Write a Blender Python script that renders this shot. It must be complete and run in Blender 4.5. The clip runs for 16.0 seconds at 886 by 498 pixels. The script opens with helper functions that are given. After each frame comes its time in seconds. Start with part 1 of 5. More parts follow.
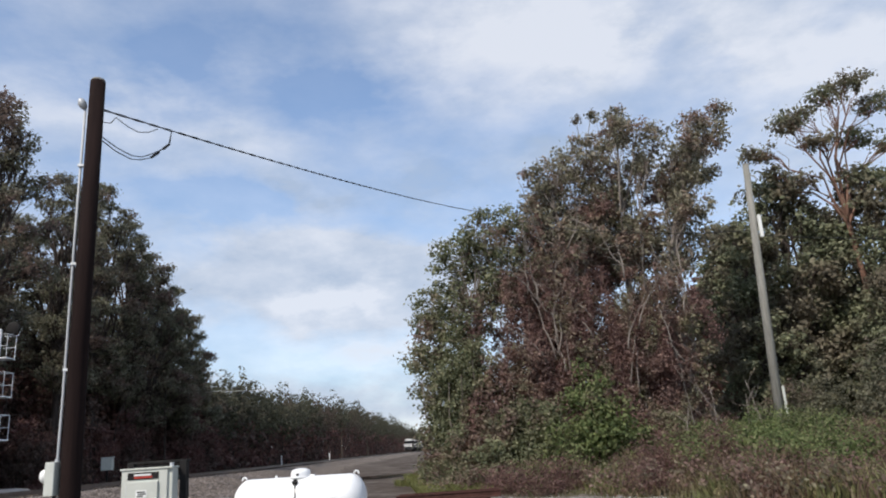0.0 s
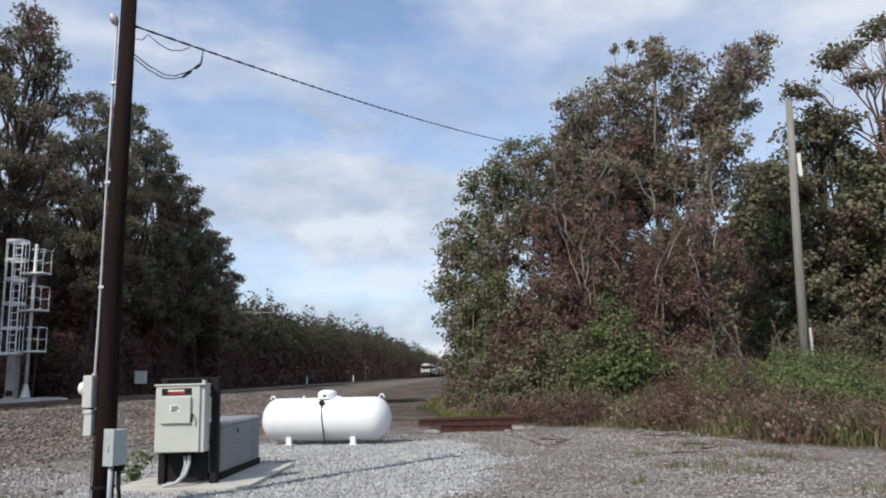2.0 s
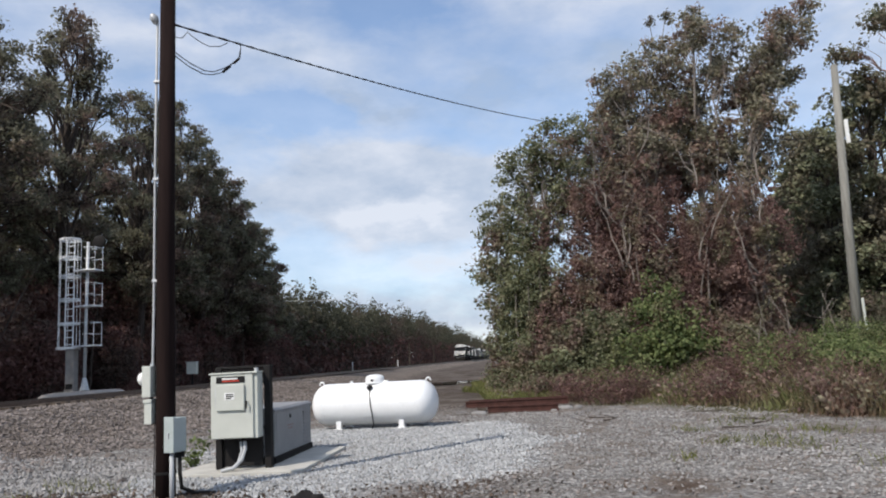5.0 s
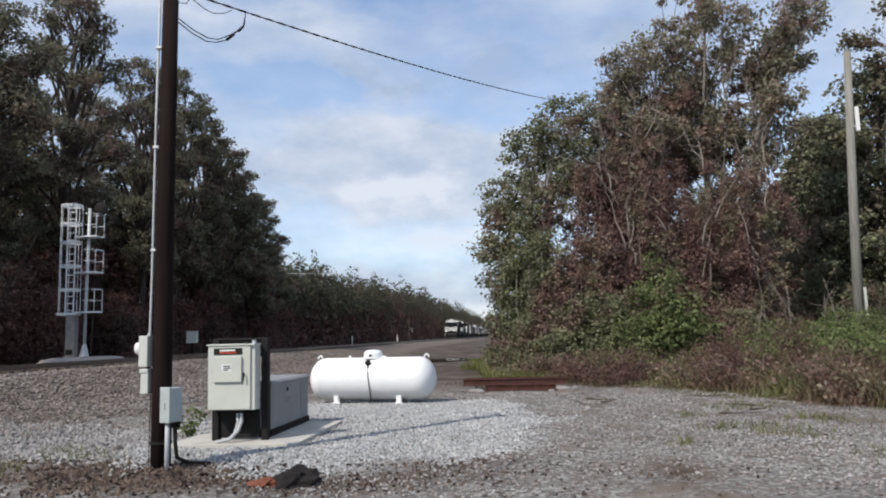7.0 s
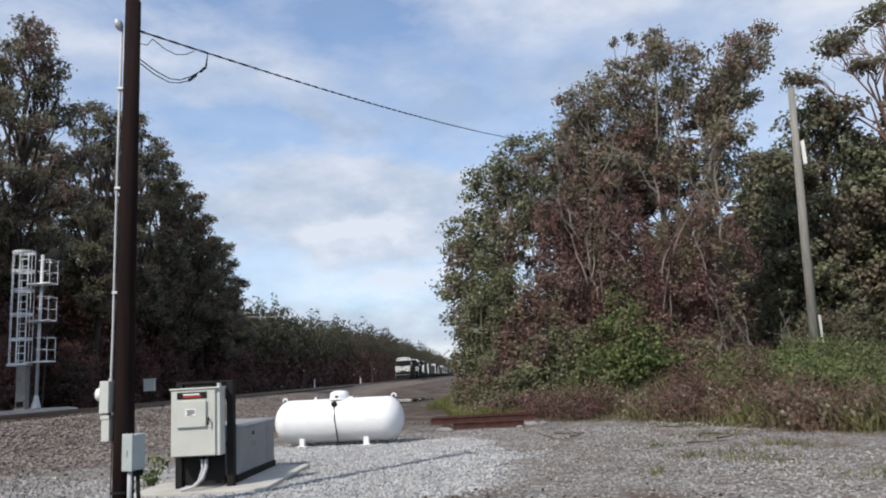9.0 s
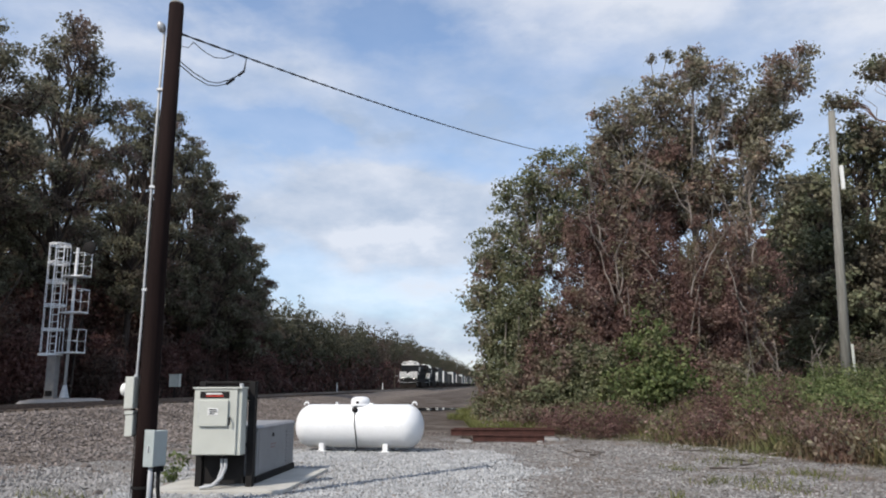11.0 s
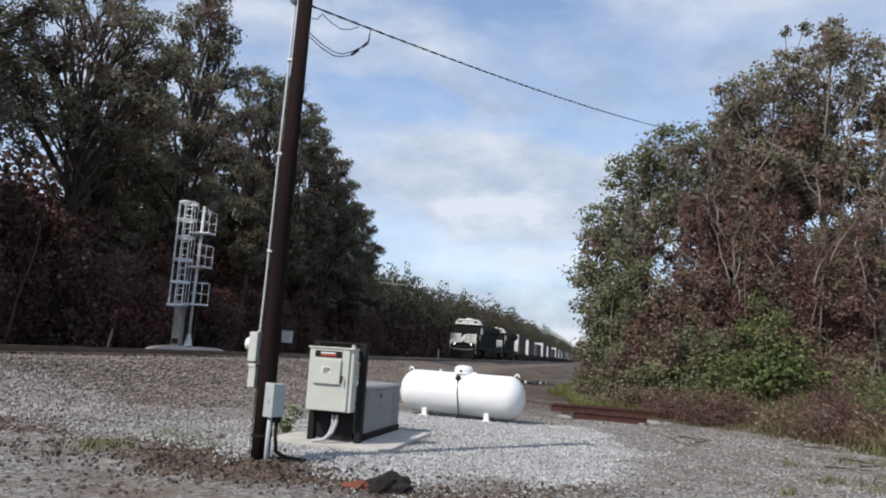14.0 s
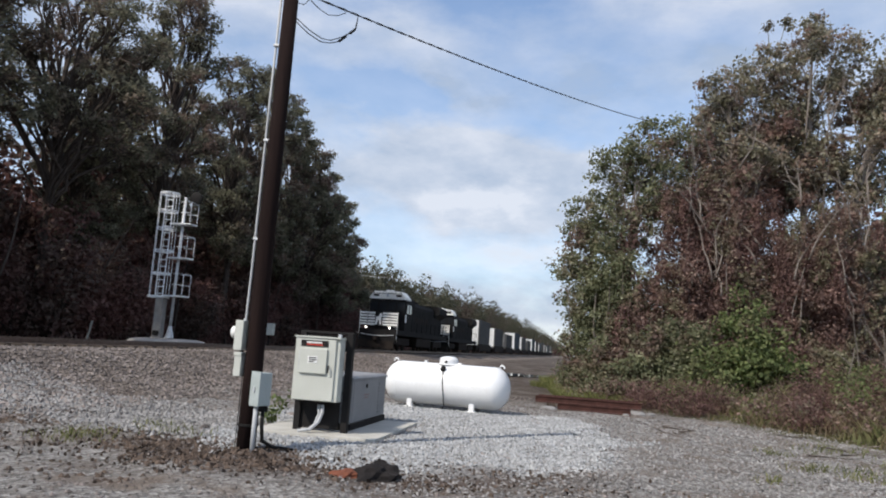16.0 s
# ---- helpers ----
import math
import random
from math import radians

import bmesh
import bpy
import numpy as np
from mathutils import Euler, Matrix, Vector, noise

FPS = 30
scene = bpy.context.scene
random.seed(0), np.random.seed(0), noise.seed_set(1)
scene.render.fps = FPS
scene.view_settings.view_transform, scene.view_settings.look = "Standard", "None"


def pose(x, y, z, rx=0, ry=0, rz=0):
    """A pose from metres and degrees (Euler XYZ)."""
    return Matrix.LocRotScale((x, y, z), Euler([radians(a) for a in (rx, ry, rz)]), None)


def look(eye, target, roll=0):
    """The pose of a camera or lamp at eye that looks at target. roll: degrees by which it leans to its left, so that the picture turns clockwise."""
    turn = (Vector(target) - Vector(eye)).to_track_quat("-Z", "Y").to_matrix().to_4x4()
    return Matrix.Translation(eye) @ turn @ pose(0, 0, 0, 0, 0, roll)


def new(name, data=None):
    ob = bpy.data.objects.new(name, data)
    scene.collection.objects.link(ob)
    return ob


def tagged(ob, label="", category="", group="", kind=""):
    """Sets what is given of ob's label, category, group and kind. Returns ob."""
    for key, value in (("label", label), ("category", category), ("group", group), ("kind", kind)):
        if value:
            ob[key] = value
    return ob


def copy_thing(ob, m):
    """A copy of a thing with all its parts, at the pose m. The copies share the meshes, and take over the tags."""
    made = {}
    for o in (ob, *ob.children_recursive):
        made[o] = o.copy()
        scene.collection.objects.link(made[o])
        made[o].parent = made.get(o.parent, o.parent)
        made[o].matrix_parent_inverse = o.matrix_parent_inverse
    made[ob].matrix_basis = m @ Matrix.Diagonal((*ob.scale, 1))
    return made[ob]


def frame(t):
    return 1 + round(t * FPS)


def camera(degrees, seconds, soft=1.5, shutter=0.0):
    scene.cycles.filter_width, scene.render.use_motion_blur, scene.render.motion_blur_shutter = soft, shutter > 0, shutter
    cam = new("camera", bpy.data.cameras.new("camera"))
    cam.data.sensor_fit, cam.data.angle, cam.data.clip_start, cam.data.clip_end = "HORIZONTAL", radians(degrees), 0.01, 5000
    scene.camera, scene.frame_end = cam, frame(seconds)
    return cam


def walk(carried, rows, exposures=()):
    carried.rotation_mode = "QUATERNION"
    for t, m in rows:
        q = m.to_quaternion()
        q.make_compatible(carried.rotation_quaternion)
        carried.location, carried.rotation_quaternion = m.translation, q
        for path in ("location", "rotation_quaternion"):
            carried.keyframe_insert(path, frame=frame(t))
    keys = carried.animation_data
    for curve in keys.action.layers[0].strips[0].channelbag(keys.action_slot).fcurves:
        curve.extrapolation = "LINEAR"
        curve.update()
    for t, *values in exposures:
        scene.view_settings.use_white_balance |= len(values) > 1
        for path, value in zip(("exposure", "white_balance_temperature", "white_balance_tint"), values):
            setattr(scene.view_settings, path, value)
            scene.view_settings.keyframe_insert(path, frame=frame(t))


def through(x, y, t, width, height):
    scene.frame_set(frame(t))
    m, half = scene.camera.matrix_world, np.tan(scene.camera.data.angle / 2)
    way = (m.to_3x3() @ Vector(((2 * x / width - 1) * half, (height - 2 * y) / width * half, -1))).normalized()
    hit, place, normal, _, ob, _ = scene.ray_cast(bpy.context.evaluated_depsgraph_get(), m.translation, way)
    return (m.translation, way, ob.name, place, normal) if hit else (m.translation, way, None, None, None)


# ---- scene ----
cam = camera(62.48, 16.0, soft=2.0)

# seconds, eye, yaw, pitch, roll
PATH = [
    (0.0, 0.162, -0.068, 1.433, -0.46, 15.21, -3.90),
    (0.5, 0.125, -0.061, 1.471, -1.18, 10.00, -3.18),
    (1.0, 0.119, 0.008, 1.438, 4.87, 10.14, -0.15),
    (1.5, 0.209, -0.022, 1.448, 2.62, 11.46, -2.87),
    (2.0, 0.083, 0.028, 1.461, 1.89, 9.81, -1.55),
    (2.5, 0.109, 0.030, 1.480, 3.52, 11.27, -3.96),
    (3.0, 0.113, -0.002, 1.470, 2.90, 11.76, -1.98),
    (3.5, 0.101, 0.006, 1.454, 1.57, 11.21, -1.03),
    (4.0, 0.068, 0.015, 1.461, 1.97, 10.58, -5.59),
    (4.5, 0.038, -0.034, 1.467, 4.20, 11.18, -1.80),
    (4.7, 0.047, -0.039, 1.458, 4.68, 9.96, -2.67),
    (6.8, 0.060, 0.046, 1.429, 5.74, 6.40, -4.06),
    (7.0, 0.049, 0.059, 1.471, 5.31, 6.82, -1.48),
    (7.5, 0.028, 0.026, 1.416, 4.93, 8.62, -1.82),
    (8.0, -0.046, -0.002, 1.420, 4.05, 9.37, -0.28),
    (8.5, -0.052, 0.037, 1.418, 5.06, 10.09, -2.23),
    (8.7, -0.038, 0.046, 1.417, 2.43, 9.81, -3.57),
    (10.8, -0.027, 0.033, 1.450, 3.49, 10.05, -0.66),
    (11.0, -0.019, 0.044, 1.447, 4.31, 10.58, -0.31),
    (11.5, -0.042, 0.041, 1.473, 2.68, 10.70, 0.02),
    (12.0, -0.045, 0.053, 1.450, 3.07, 10.93, -1.81),
    (12.5, -0.101, 0.008, 1.429, 3.72, 10.70, 1.00),
    (13.0, -0.051, 0.021, 1.487, 6.16, 12.40, -0.38),
    (13.5, -0.056, -0.019, 1.469, 7.18, 9.71, -2.27),
    (14.0, -0.104, -0.049, 1.463, 12.58, 8.07, 3.78),
    (14.5, -0.182, -0.030, 1.464, 14.07, 7.12, 0.83),
    (15.0, -0.176, -0.074, 1.468, 15.64, 8.83, 0.36),
    (15.5, -0.188, -0.085, 1.455, 10.96, 8.91, -1.79),
    (16.0, -0.192, -0.001, 1.396, 11.13, 7.68, 3.80),
]


def aimed(x, y, z, yaw, pitch, roll):
    a, b = radians(yaw), radians(pitch)
    ahead = Vector((-math.sin(a) * math.cos(b), math.cos(a) * math.cos(b), math.sin(b)))
    return look((x, y, z), Vector((x, y, z)) + ahead, roll)


walk(cam, [(r[0], aimed(*r[1:])) for r in PATH], exposures=[(0.0, 0.0), (16.0, 0.0)])

# ---- sky and sun ----
SUN_WAY = Vector((-0.61, -0.79, 0.0)).normalized()
SUN_UP = radians(45)
world = bpy.data.worlds.new("sky")
scene.world = world
world.use_nodes = True


# clouds: bearing and height in degrees, half widths, how much they cover, how bright
CLOUDS = [(8, 30, 11, 4.5, 0.45, 0.55), (29, 25, 8, 4.5, 0.4, 0.45), (-28, 25.5, 8, 2.4, 0.35, 0.5), (-11, 27, 8, 3.2, -0.5, 0.0), (-21, 29, 7, 3.0, -0.3, 0.0), (22, 29, 4, 4.0, -0.3, -0.3),
          (-18, 19.5, 9, 2.0, -0.6, 0.0), (-3, 17.5, 8, 1.6, -0.35, 0.0), (-10, 13.5, 13, 4.2, 0.65, -0.2), (-8.5, 11.8, 3, 1.3, 0.4, 0.75), (-7, 7.4, 5, 1.5, 0.35, 0.6), (8, 22.3, 4, 1.5, 0.4, -0.6),
          (0, 20.8, 4, 1.4, 0.35, -0.55), (-10.6, 19.8, 3, 1.3, 0.5, -0.55), (-4, 3.5, 24, 2.4, 0.5, -0.3)]


def build_sky():
    nt = world.node_tree
    nt.nodes.clear()
    add, link = nt.nodes.new, nt.links.new

    def calc(op, *values):
        n = add("ShaderNodeMath")
        n.operation = op
        for slot, v in enumerate(values):
            if isinstance(v, (int, float)):
                n.inputs[slot].default_value = v
            else:
                link(v, n.inputs[slot])
        return n.outputs[0]

    def cloud_noise(vector, scale, detail, rough):
        n = add("ShaderNodeTexNoise")
        n.inputs["Scale"].default_value, n.inputs["Detail"].default_value, n.inputs["Roughness"].default_value = scale, detail, rough
        link(vector, n.inputs["Vector"])
        return n

    out, bg = add("ShaderNodeOutputWorld"), add("ShaderNodeBackground")
    sky = add("ShaderNodeTexSky")
    sky.sky_type, sky.sun_disc = "NISHITA", False
    sky.sun_elevation, sky.sun_rotation = SUN_UP, math.atan2(SUN_WAY.x, SUN_WAY.y)
    sky.air_density, sky.dust_density, sky.ozone_density = 1.0, 0.4, 3.0
    coord, sep, squash = add("ShaderNodeTexCoord"), add("ShaderNodeSeparateXYZ"), add("ShaderNodeMapping")
    link(coord.outputs["Generated"], sep.inputs[0])
    link(coord.outputs["Generated"], squash.inputs[0])
    squash.inputs["Scale"].default_value, squash.inputs["Rotation"].default_value = (1.0, 1.0, 2.1), (0.0, 0.12, 0.0)
    warp = cloud_noise(squash.outputs[0], 5.5, 6.0, 0.6)
    warps = add("ShaderNodeSeparateColor")
    link(warp.outputs["Color"], warps.inputs[0])
    bearing = calc("MULTIPLY_ADD", calc("ARCTAN2", sep.outputs["X"], sep.outputs["Y"]), 57.2958, calc("MULTIPLY_ADD", warps.outputs[0], 22.0, -11.0))
    height = calc("MULTIPLY_ADD", calc("ARCSINE", sep.outputs["Z"]), 57.2958, calc("MULTIPLY_ADD", warps.outputs[1], 9.0, -4.5))
    big = cloud_noise(squash.outputs[0], 3.2, 9.0, 0.55).outputs["Fac"]
    fluff = cloud_noise(squash.outputs[0], 10.0, 8.0, 0.6).outputs["Fac"]
    cover = calc("MULTIPLY_ADD", big, 1.9, -0.42)
    bright = calc("MULTIPLY_ADD", fluff, 2.0, -0.5)
    for az, el, wide, tall, covers, shines in CLOUDS:
        dx, dz = calc("MULTIPLY_ADD", bearing, 1 / wide, -az / wide), calc("MULTIPLY_ADD", height, 1 / tall, -el / tall)
        near = calc("EXPONENT", calc("MULTIPLY", calc("MULTIPLY_ADD", dx, dx, calc("MULTIPLY", dz, dz)), -1.0))
        cover = calc("MULTIPLY_ADD", near, covers, cover)
        if shines:
            bright = calc("MULTIPLY_ADD", near, shines, bright)
    cover = calc("MAXIMUM", cover, calc("MULTIPLY_ADD", sep.outputs["Z"], -1.5, 0.78))
    cover = calc("MINIMUM", calc("MAXIMUM", cover, 0.12), 0.93)
    tone = add("ShaderNodeValToRGB")
    tone.color_ramp.elements[0].position, tone.color_ramp.elements[1].position = 0.0, 1.15 / 1.3
    tone.color_ramp.elements[0].color = (2.35, 2.8, 3.55, 1)
    tone.color_ramp.elements[1].color = (3.95, 4.15, 4.6, 1)
    link(bright, tone.inputs[0])
    mix = add("ShaderNodeMix")
    mix.data_type = "RGBA"
    link(cover, mix.inputs["Factor"])
    link(sky.outputs[0], mix.inputs["A"])
    link(tone.outputs[0], mix.inputs["B"])
    link(mix.outputs["Result"], bg.inputs[0])
    bg.inputs[1].default_value = 0.195
    link(bg.outputs[0], out.inputs[0])


build_sky()
sun = new("sun", bpy.data.lights.new("sun", "SUN"))
sun.data.energy, sun.data.angle, sun.data.color = 4.3, radians(0.6), (1.0, 0.93, 0.84)
sun.matrix_world = look((0, 0, 50), Vector((0, 0, 50)) - (SUN_WAY * math.cos(SUN_UP) + Vector((0, 0, math.sin(SUN_UP)))))


# ---- materials ----
def material(name):
    m = bpy.data.materials.new(name)
    m.use_nodes = True
    nt = m.node_tree
    return m, nt, nt.nodes["Principled BSDF"]


def ramp(nt, fac, stops):
    r = nt.nodes.new("ShaderNodeValToRGB")
    e = r.color_ramp.elements
    while len(e) < len(stops):
        e.new(0.5)
    for k, (at, colour) in zip(e, stops):
        k.position, k.color = at, (*colour, 1)
    nt.links.new(fac, r.inputs[0])
    return r.outputs[0]


def noise_node(nt, scale, detail=4.0, vector=None, rough=0.55):
    n = nt.nodes.new("ShaderNodeTexNoise")
    n.inputs["Scale"].default_value, n.inputs["Detail"].default_value, n.inputs["Roughness"].default_value = scale, detail, rough
    if vector is not None:
        nt.links.new(vector, n.inputs["Vector"])
    return n.outputs["Fac"]


def blend(nt, fac, a, b, mode="MIX"):
    x = nt.nodes.new("ShaderNodeMix")
    x.data_type, x.blend_type = "RGBA", mode
    for value, slot in ((fac, "Factor"), (a, "A"), (b, "B")):
        if isinstance(value, (int, float)):
            x.inputs[slot].default_value = value
        elif isinstance(value, tuple):
            x.inputs[slot].default_value = (*value, 1)
        else:
            nt.links.new(value, x.inputs[slot])
    return x.outputs["Result"]


def relief(nt, bsdf, height, strength, distance):
    b = nt.nodes.new("ShaderNodeBump")
    b.inputs["Strength"].default_value, b.inputs["Distance"].default_value = strength, distance
    nt.links.new(height, b.inputs["Height"])
    nt.links.new(b.outputs[0], bsdf.inputs["Normal"])


def place_of(nt):
    return nt.nodes.new("ShaderNodeTexCoord").outputs["Object"]


def surface(name, dark, light, scale=3.0, rough=0.7, metal=0.0, fine=60.0, bump=0.15, depth=0.01, vary=0.0, stretch=None, gloss=None):
    """Two scales of noise between a dark and a light colour, with fine relief."""
    m, nt, b = material(name)
    at = place_of(nt)
    if stretch:
        mp = nt.nodes.new("ShaderNodeMapping")
        mp.inputs["Scale"].default_value = stretch
        nt.links.new(at, mp.inputs[0])
        at = mp.outputs[0]
    wide, grain = noise_node(nt, scale, 5.0, at), noise_node(nt, fine, 3.0, at)
    col = ramp(nt, wide, [(0.3, dark), (0.7, light)])
    mid = tuple((d + l) / 2 for d, l in zip(dark, light))
    col = blend(nt, 0.35, col, ramp(nt, grain, [(0.3, tuple(c * 0.75 for c in mid)), (0.7, tuple(min(1, c * 1.25) for c in mid))]))
    if vary:
        info = nt.nodes.new("ShaderNodeObjectInfo")
        geo = nt.nodes.new("ShaderNodeNewGeometry")
        s = nt.nodes.new("ShaderNodeMath")
        s.operation = "ADD"
        nt.links.new(info.outputs["Random"], s.inputs[0])
        nt.links.new(geo.outputs["Random Per Island"], s.inputs[1])
        w = nt.nodes.new("ShaderNodeMath")
        w.operation = "FRACT"
        nt.links.new(s.outputs[0], w.inputs[0])
        tint = ramp(nt, w.outputs[0], [(0.0, (1 - vary,) * 3), (1.0, (1 + vary,) * 3)])
        col = blend(nt, 1.0, col, tint, "MULTIPLY")
    nt.links.new(col, b.inputs["Base Color"])
    b.inputs["Roughness"].default_value, b.inputs["Metallic"].default_value = rough, metal
    b.inputs["Specular IOR Level"].default_value = gloss if gloss is not None else (0.5 if rough < 0.4 else 0.25)
    relief(nt, b, grain, bump, depth)
    return m


def foliage(name, stops, patch=None, patch_scale=0.5, through=0.25, spare=0.42):
    """Leaves: colour by leaf, with patches of another colour."""
    m, nt, b = material(name)
    geo = nt.nodes.new("ShaderNodeNewGeometry")
    col = ramp(nt, geo.outputs["Random Per Island"], stops)
    if patch:
        at = noise_node(nt, patch_scale, 3.0, geo.outputs["Position"])
        fac = nt.nodes.new("ShaderNodeMapRange")
        fac.inputs["From Min"].default_value, fac.inputs["From Max"].default_value = spare, spare + 0.13
        nt.links.new(at, fac.inputs["Value"])
        col = blend(nt, fac.outputs[0], col, ramp(nt, geo.outputs["Random Per Island"], patch))
    tuft = ramp(nt, noise_node(nt, 1.7, 3.0, geo.outputs["Position"]), [(0.33, (0.72, 0.72, 0.74)), (0.67, (1.28, 1.28, 1.24))])
    col = blend(nt, 1.0, col, tuft, "MULTIPLY")
    nt.links.new(col, b.inputs["Base Color"])
    b.inputs["Roughness"].default_value, b.inputs["Specular IOR Level"].default_value = 0.6, 0.25
    t, s = nt.nodes.new("ShaderNodeBsdfTranslucent"), nt.nodes.new("ShaderNodeMixShader")
    nt.links.new(col, t.inputs[0])
    s.inputs[0].default_value = through
    nt.links.new(b.outputs[0], s.inputs[1])
    nt.links.new(t.outputs[0], s.inputs[2])
    nt.links.new(s.outputs[0], nt.nodes["Material Output"].inputs[0])
    return m


def glow(name, colour, strength):
    m, nt, b = material(name)
    b.inputs["Emission Color"].default_value, b.inputs["Emission Strength"].default_value = (*colour, 1), strength
    return m


BARK = surface("bark", (0.035, 0.027, 0.023), (0.095, 0.075, 0.064), 6, 0.9, fine=40, bump=0.5, depth=0.03, stretch=(1, 1, 0.25))
PALE_BARK = surface("pale_bark", (0.13, 0.105, 0.092), (0.30, 0.262, 0.23), 6, 0.85, fine=40, bump=0.4, depth=0.02, stretch=(1, 1, 0.25))
PINE_BARK = surface("pine_bark", (0.10, 0.055, 0.04), (0.26, 0.15, 0.11), 6, 0.9, fine=30, bump=0.5, depth=0.03, stretch=(1, 1, 0.3))
OAK_LEAF = foliage("oak_leaf", [(0.0, (0.112, 0.110, 0.076)), (0.6, (0.179, 0.174, 0.121)), (1.0, (0.291, 0.280, 0.207))],
                   [(0.0, (0.134, 0.092, 0.078)), (1.0, (0.235, 0.168, 0.141))], 0.28, 0.5, 0.5)
WOODS_LEAF = foliage("woods_leaf", [(0.0, (0.05, 0.05, 0.033)), (0.5, (0.085, 0.085, 0.055)), (1.0, (0.14, 0.137, 0.092))],
                     [(0.0, (0.09, 0.066, 0.052)), (1.0, (0.15, 0.118, 0.094))], 0.08, 0.45, 0.5)
VINE_LEAF = foliage("vine_leaf", [(0.0, (0.138, 0.134, 0.083)), (0.6, (0.207, 0.197, 0.123)), (1.0, (0.372, 0.341, 0.231))],
                    [(0.0, (0.165, 0.100, 0.088)), (0.7, (0.241, 0.154, 0.133)), (1.0, (0.398, 0.285, 0.241))], 0.62, 0.5, 0.38)
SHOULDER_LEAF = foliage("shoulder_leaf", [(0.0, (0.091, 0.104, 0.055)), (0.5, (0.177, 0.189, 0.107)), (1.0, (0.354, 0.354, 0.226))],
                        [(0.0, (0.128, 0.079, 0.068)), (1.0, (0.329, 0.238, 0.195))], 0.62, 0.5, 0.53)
WILLOW_LEAF = foliage("willow_leaf", [(0.0, (0.140, 0.132, 0.085)), (0.5, (0.244, 0.228, 0.159)), (1.0, (0.464, 0.433, 0.329))],
                      [(0.0, (0.183, 0.118, 0.098)), (1.0, (0.366, 0.262, 0.217))], 0.85, 0.55, 0.5)
GREEN_LEAF = foliage("green_leaf", [(0.0, (0.070, 0.095, 0.035)), (0.5, (0.135, 0.173, 0.065)), (1.0, (0.270, 0.297, 0.135))],
                     [(0.0, (0.108, 0.108, 0.056)), (1.0, (0.227, 0.216, 0.124))], 0.9, 0.5, 0.53)
PINE_LEAF = foliage("pine_leaf", [(0.0, (0.084, 0.096, 0.054)), (1.0, (0.228, 0.234, 0.144))], [(0.0, (0.108, 0.090, 0.062)), (1.0, (0.204, 0.174, 0.126))], 0.35, 0.3, 0.47)
DARK_LEAF = foliage("dark_leaf", [(0.0, (0.075, 0.052, 0.045)), (0.6, (0.125, 0.088, 0.075)), (1.0, (0.18, 0.135, 0.112))],
                    [(0.0, (0.11, 0.055, 0.05)), (1.0, (0.21, 0.112, 0.098))], 0.3, 0.45)
RED_LEAF = foliage("dead_vine_leaf", [(0.0, (0.10, 0.052, 0.047)), (0.7, (0.145, 0.082, 0.073)), (1.0, (0.23, 0.145, 0.125))], None, 0.5, 0.3)
GRASS = foliage("grass", [(0.0, (0.106, 0.121, 0.044)), (0.5, (0.174, 0.184, 0.073)), (1.0, (0.310, 0.281, 0.150))],
                [(0.0, (0.116, 0.073, 0.054)), (1.0, (0.242, 0.165, 0.121))], 0.3, 0.35)
FRESH_GRASS = foliage("fresh_grass", [(0.0, (0.10, 0.115, 0.035)), (1.0, (0.22, 0.22, 0.085))], None, 0.5, 0.4)
DRY_STALK = foliage("dry_stalk", [(0.0, (0.10, 0.06, 0.048)), (0.6, (0.19, 0.12, 0.095)), (1.0, (0.30, 0.21, 0.165))], None, 0.5, 0.3)
POLE_WOOD = surface("creosote_pole", (0.009, 0.006, 0.0058), (0.023, 0.014, 0.0125), 5, 0.95, gloss=0.08, fine=50, bump=0.4, depth=0.01, stretch=(3, 3, 0.2))
GREY_WOOD = surface("grey_pole", (0.14, 0.135, 0.118), (0.28, 0.27, 0.24), 5, 0.85, fine=50, bump=0.4, depth=0.01, stretch=(3, 3, 0.2))
TIE_WOOD = surface("tie_wood", (0.03, 0.022, 0.018), (0.09, 0.07, 0.055), 5, 0.9, vary=0.3)
GREY_PAINT = surface("grey_paint", (0.46, 0.47, 0.425), (0.56, 0.57, 0.515), 2.5, 0.5, fine=90, bump=0.03)
GREEN_GREY = surface("green_grey_paint", (0.30, 0.34, 0.33), (0.42, 0.46, 0.45), 3.5, 0.45, fine=90, bump=0.03)
GEN_PAINT = surface("generator_paint", (0.20, 0.20, 0.205), (0.275, 0.275, 0.28), 2.5, 0.6, fine=90, bump=0.03)
BLACK_METAL = surface("black_metal", (0.011, 0.01, 0.01), (0.026, 0.0245, 0.024), 3, 0.7, gloss=0.1)
WHITE_PAINT = surface("white_paint", (0.72, 0.72, 0.715), (0.82, 0.82, 0.815), 1.2, 0.35, fine=60, bump=0.02)
GALVANISED = surface("galvanised_steel", (0.38, 0.39, 0.40), (0.62, 0.63, 0.64), 8, 0.5, 0.3, bump=0.05)
ALUMINIUM = surface("bright_aluminium", (0.66, 0.67, 0.68), (0.84, 0.85, 0.86), 8, 0.45, 0.15, bump=0.05)
DULL_CASE = surface("dull_case_metal", (0.17, 0.16, 0.15), (0.27, 0.255, 0.245), 4, 0.7, bump=0.05)
PLASTIC_PIPE = surface("grey_conduit", (0.36, 0.37, 0.38), (0.48, 0.49, 0.50), 4, 0.5, bump=0.02)
RUST = surface("rusty_steel", (0.035, 0.016, 0.013), (0.10, 0.045, 0.036), 6, 0.85, 0.2, bump=0.3)
RAIL_HEAD = surface("worn_rail", (0.10, 0.07, 0.055), (0.22, 0.16, 0.13), 6, 0.5, 0.5)
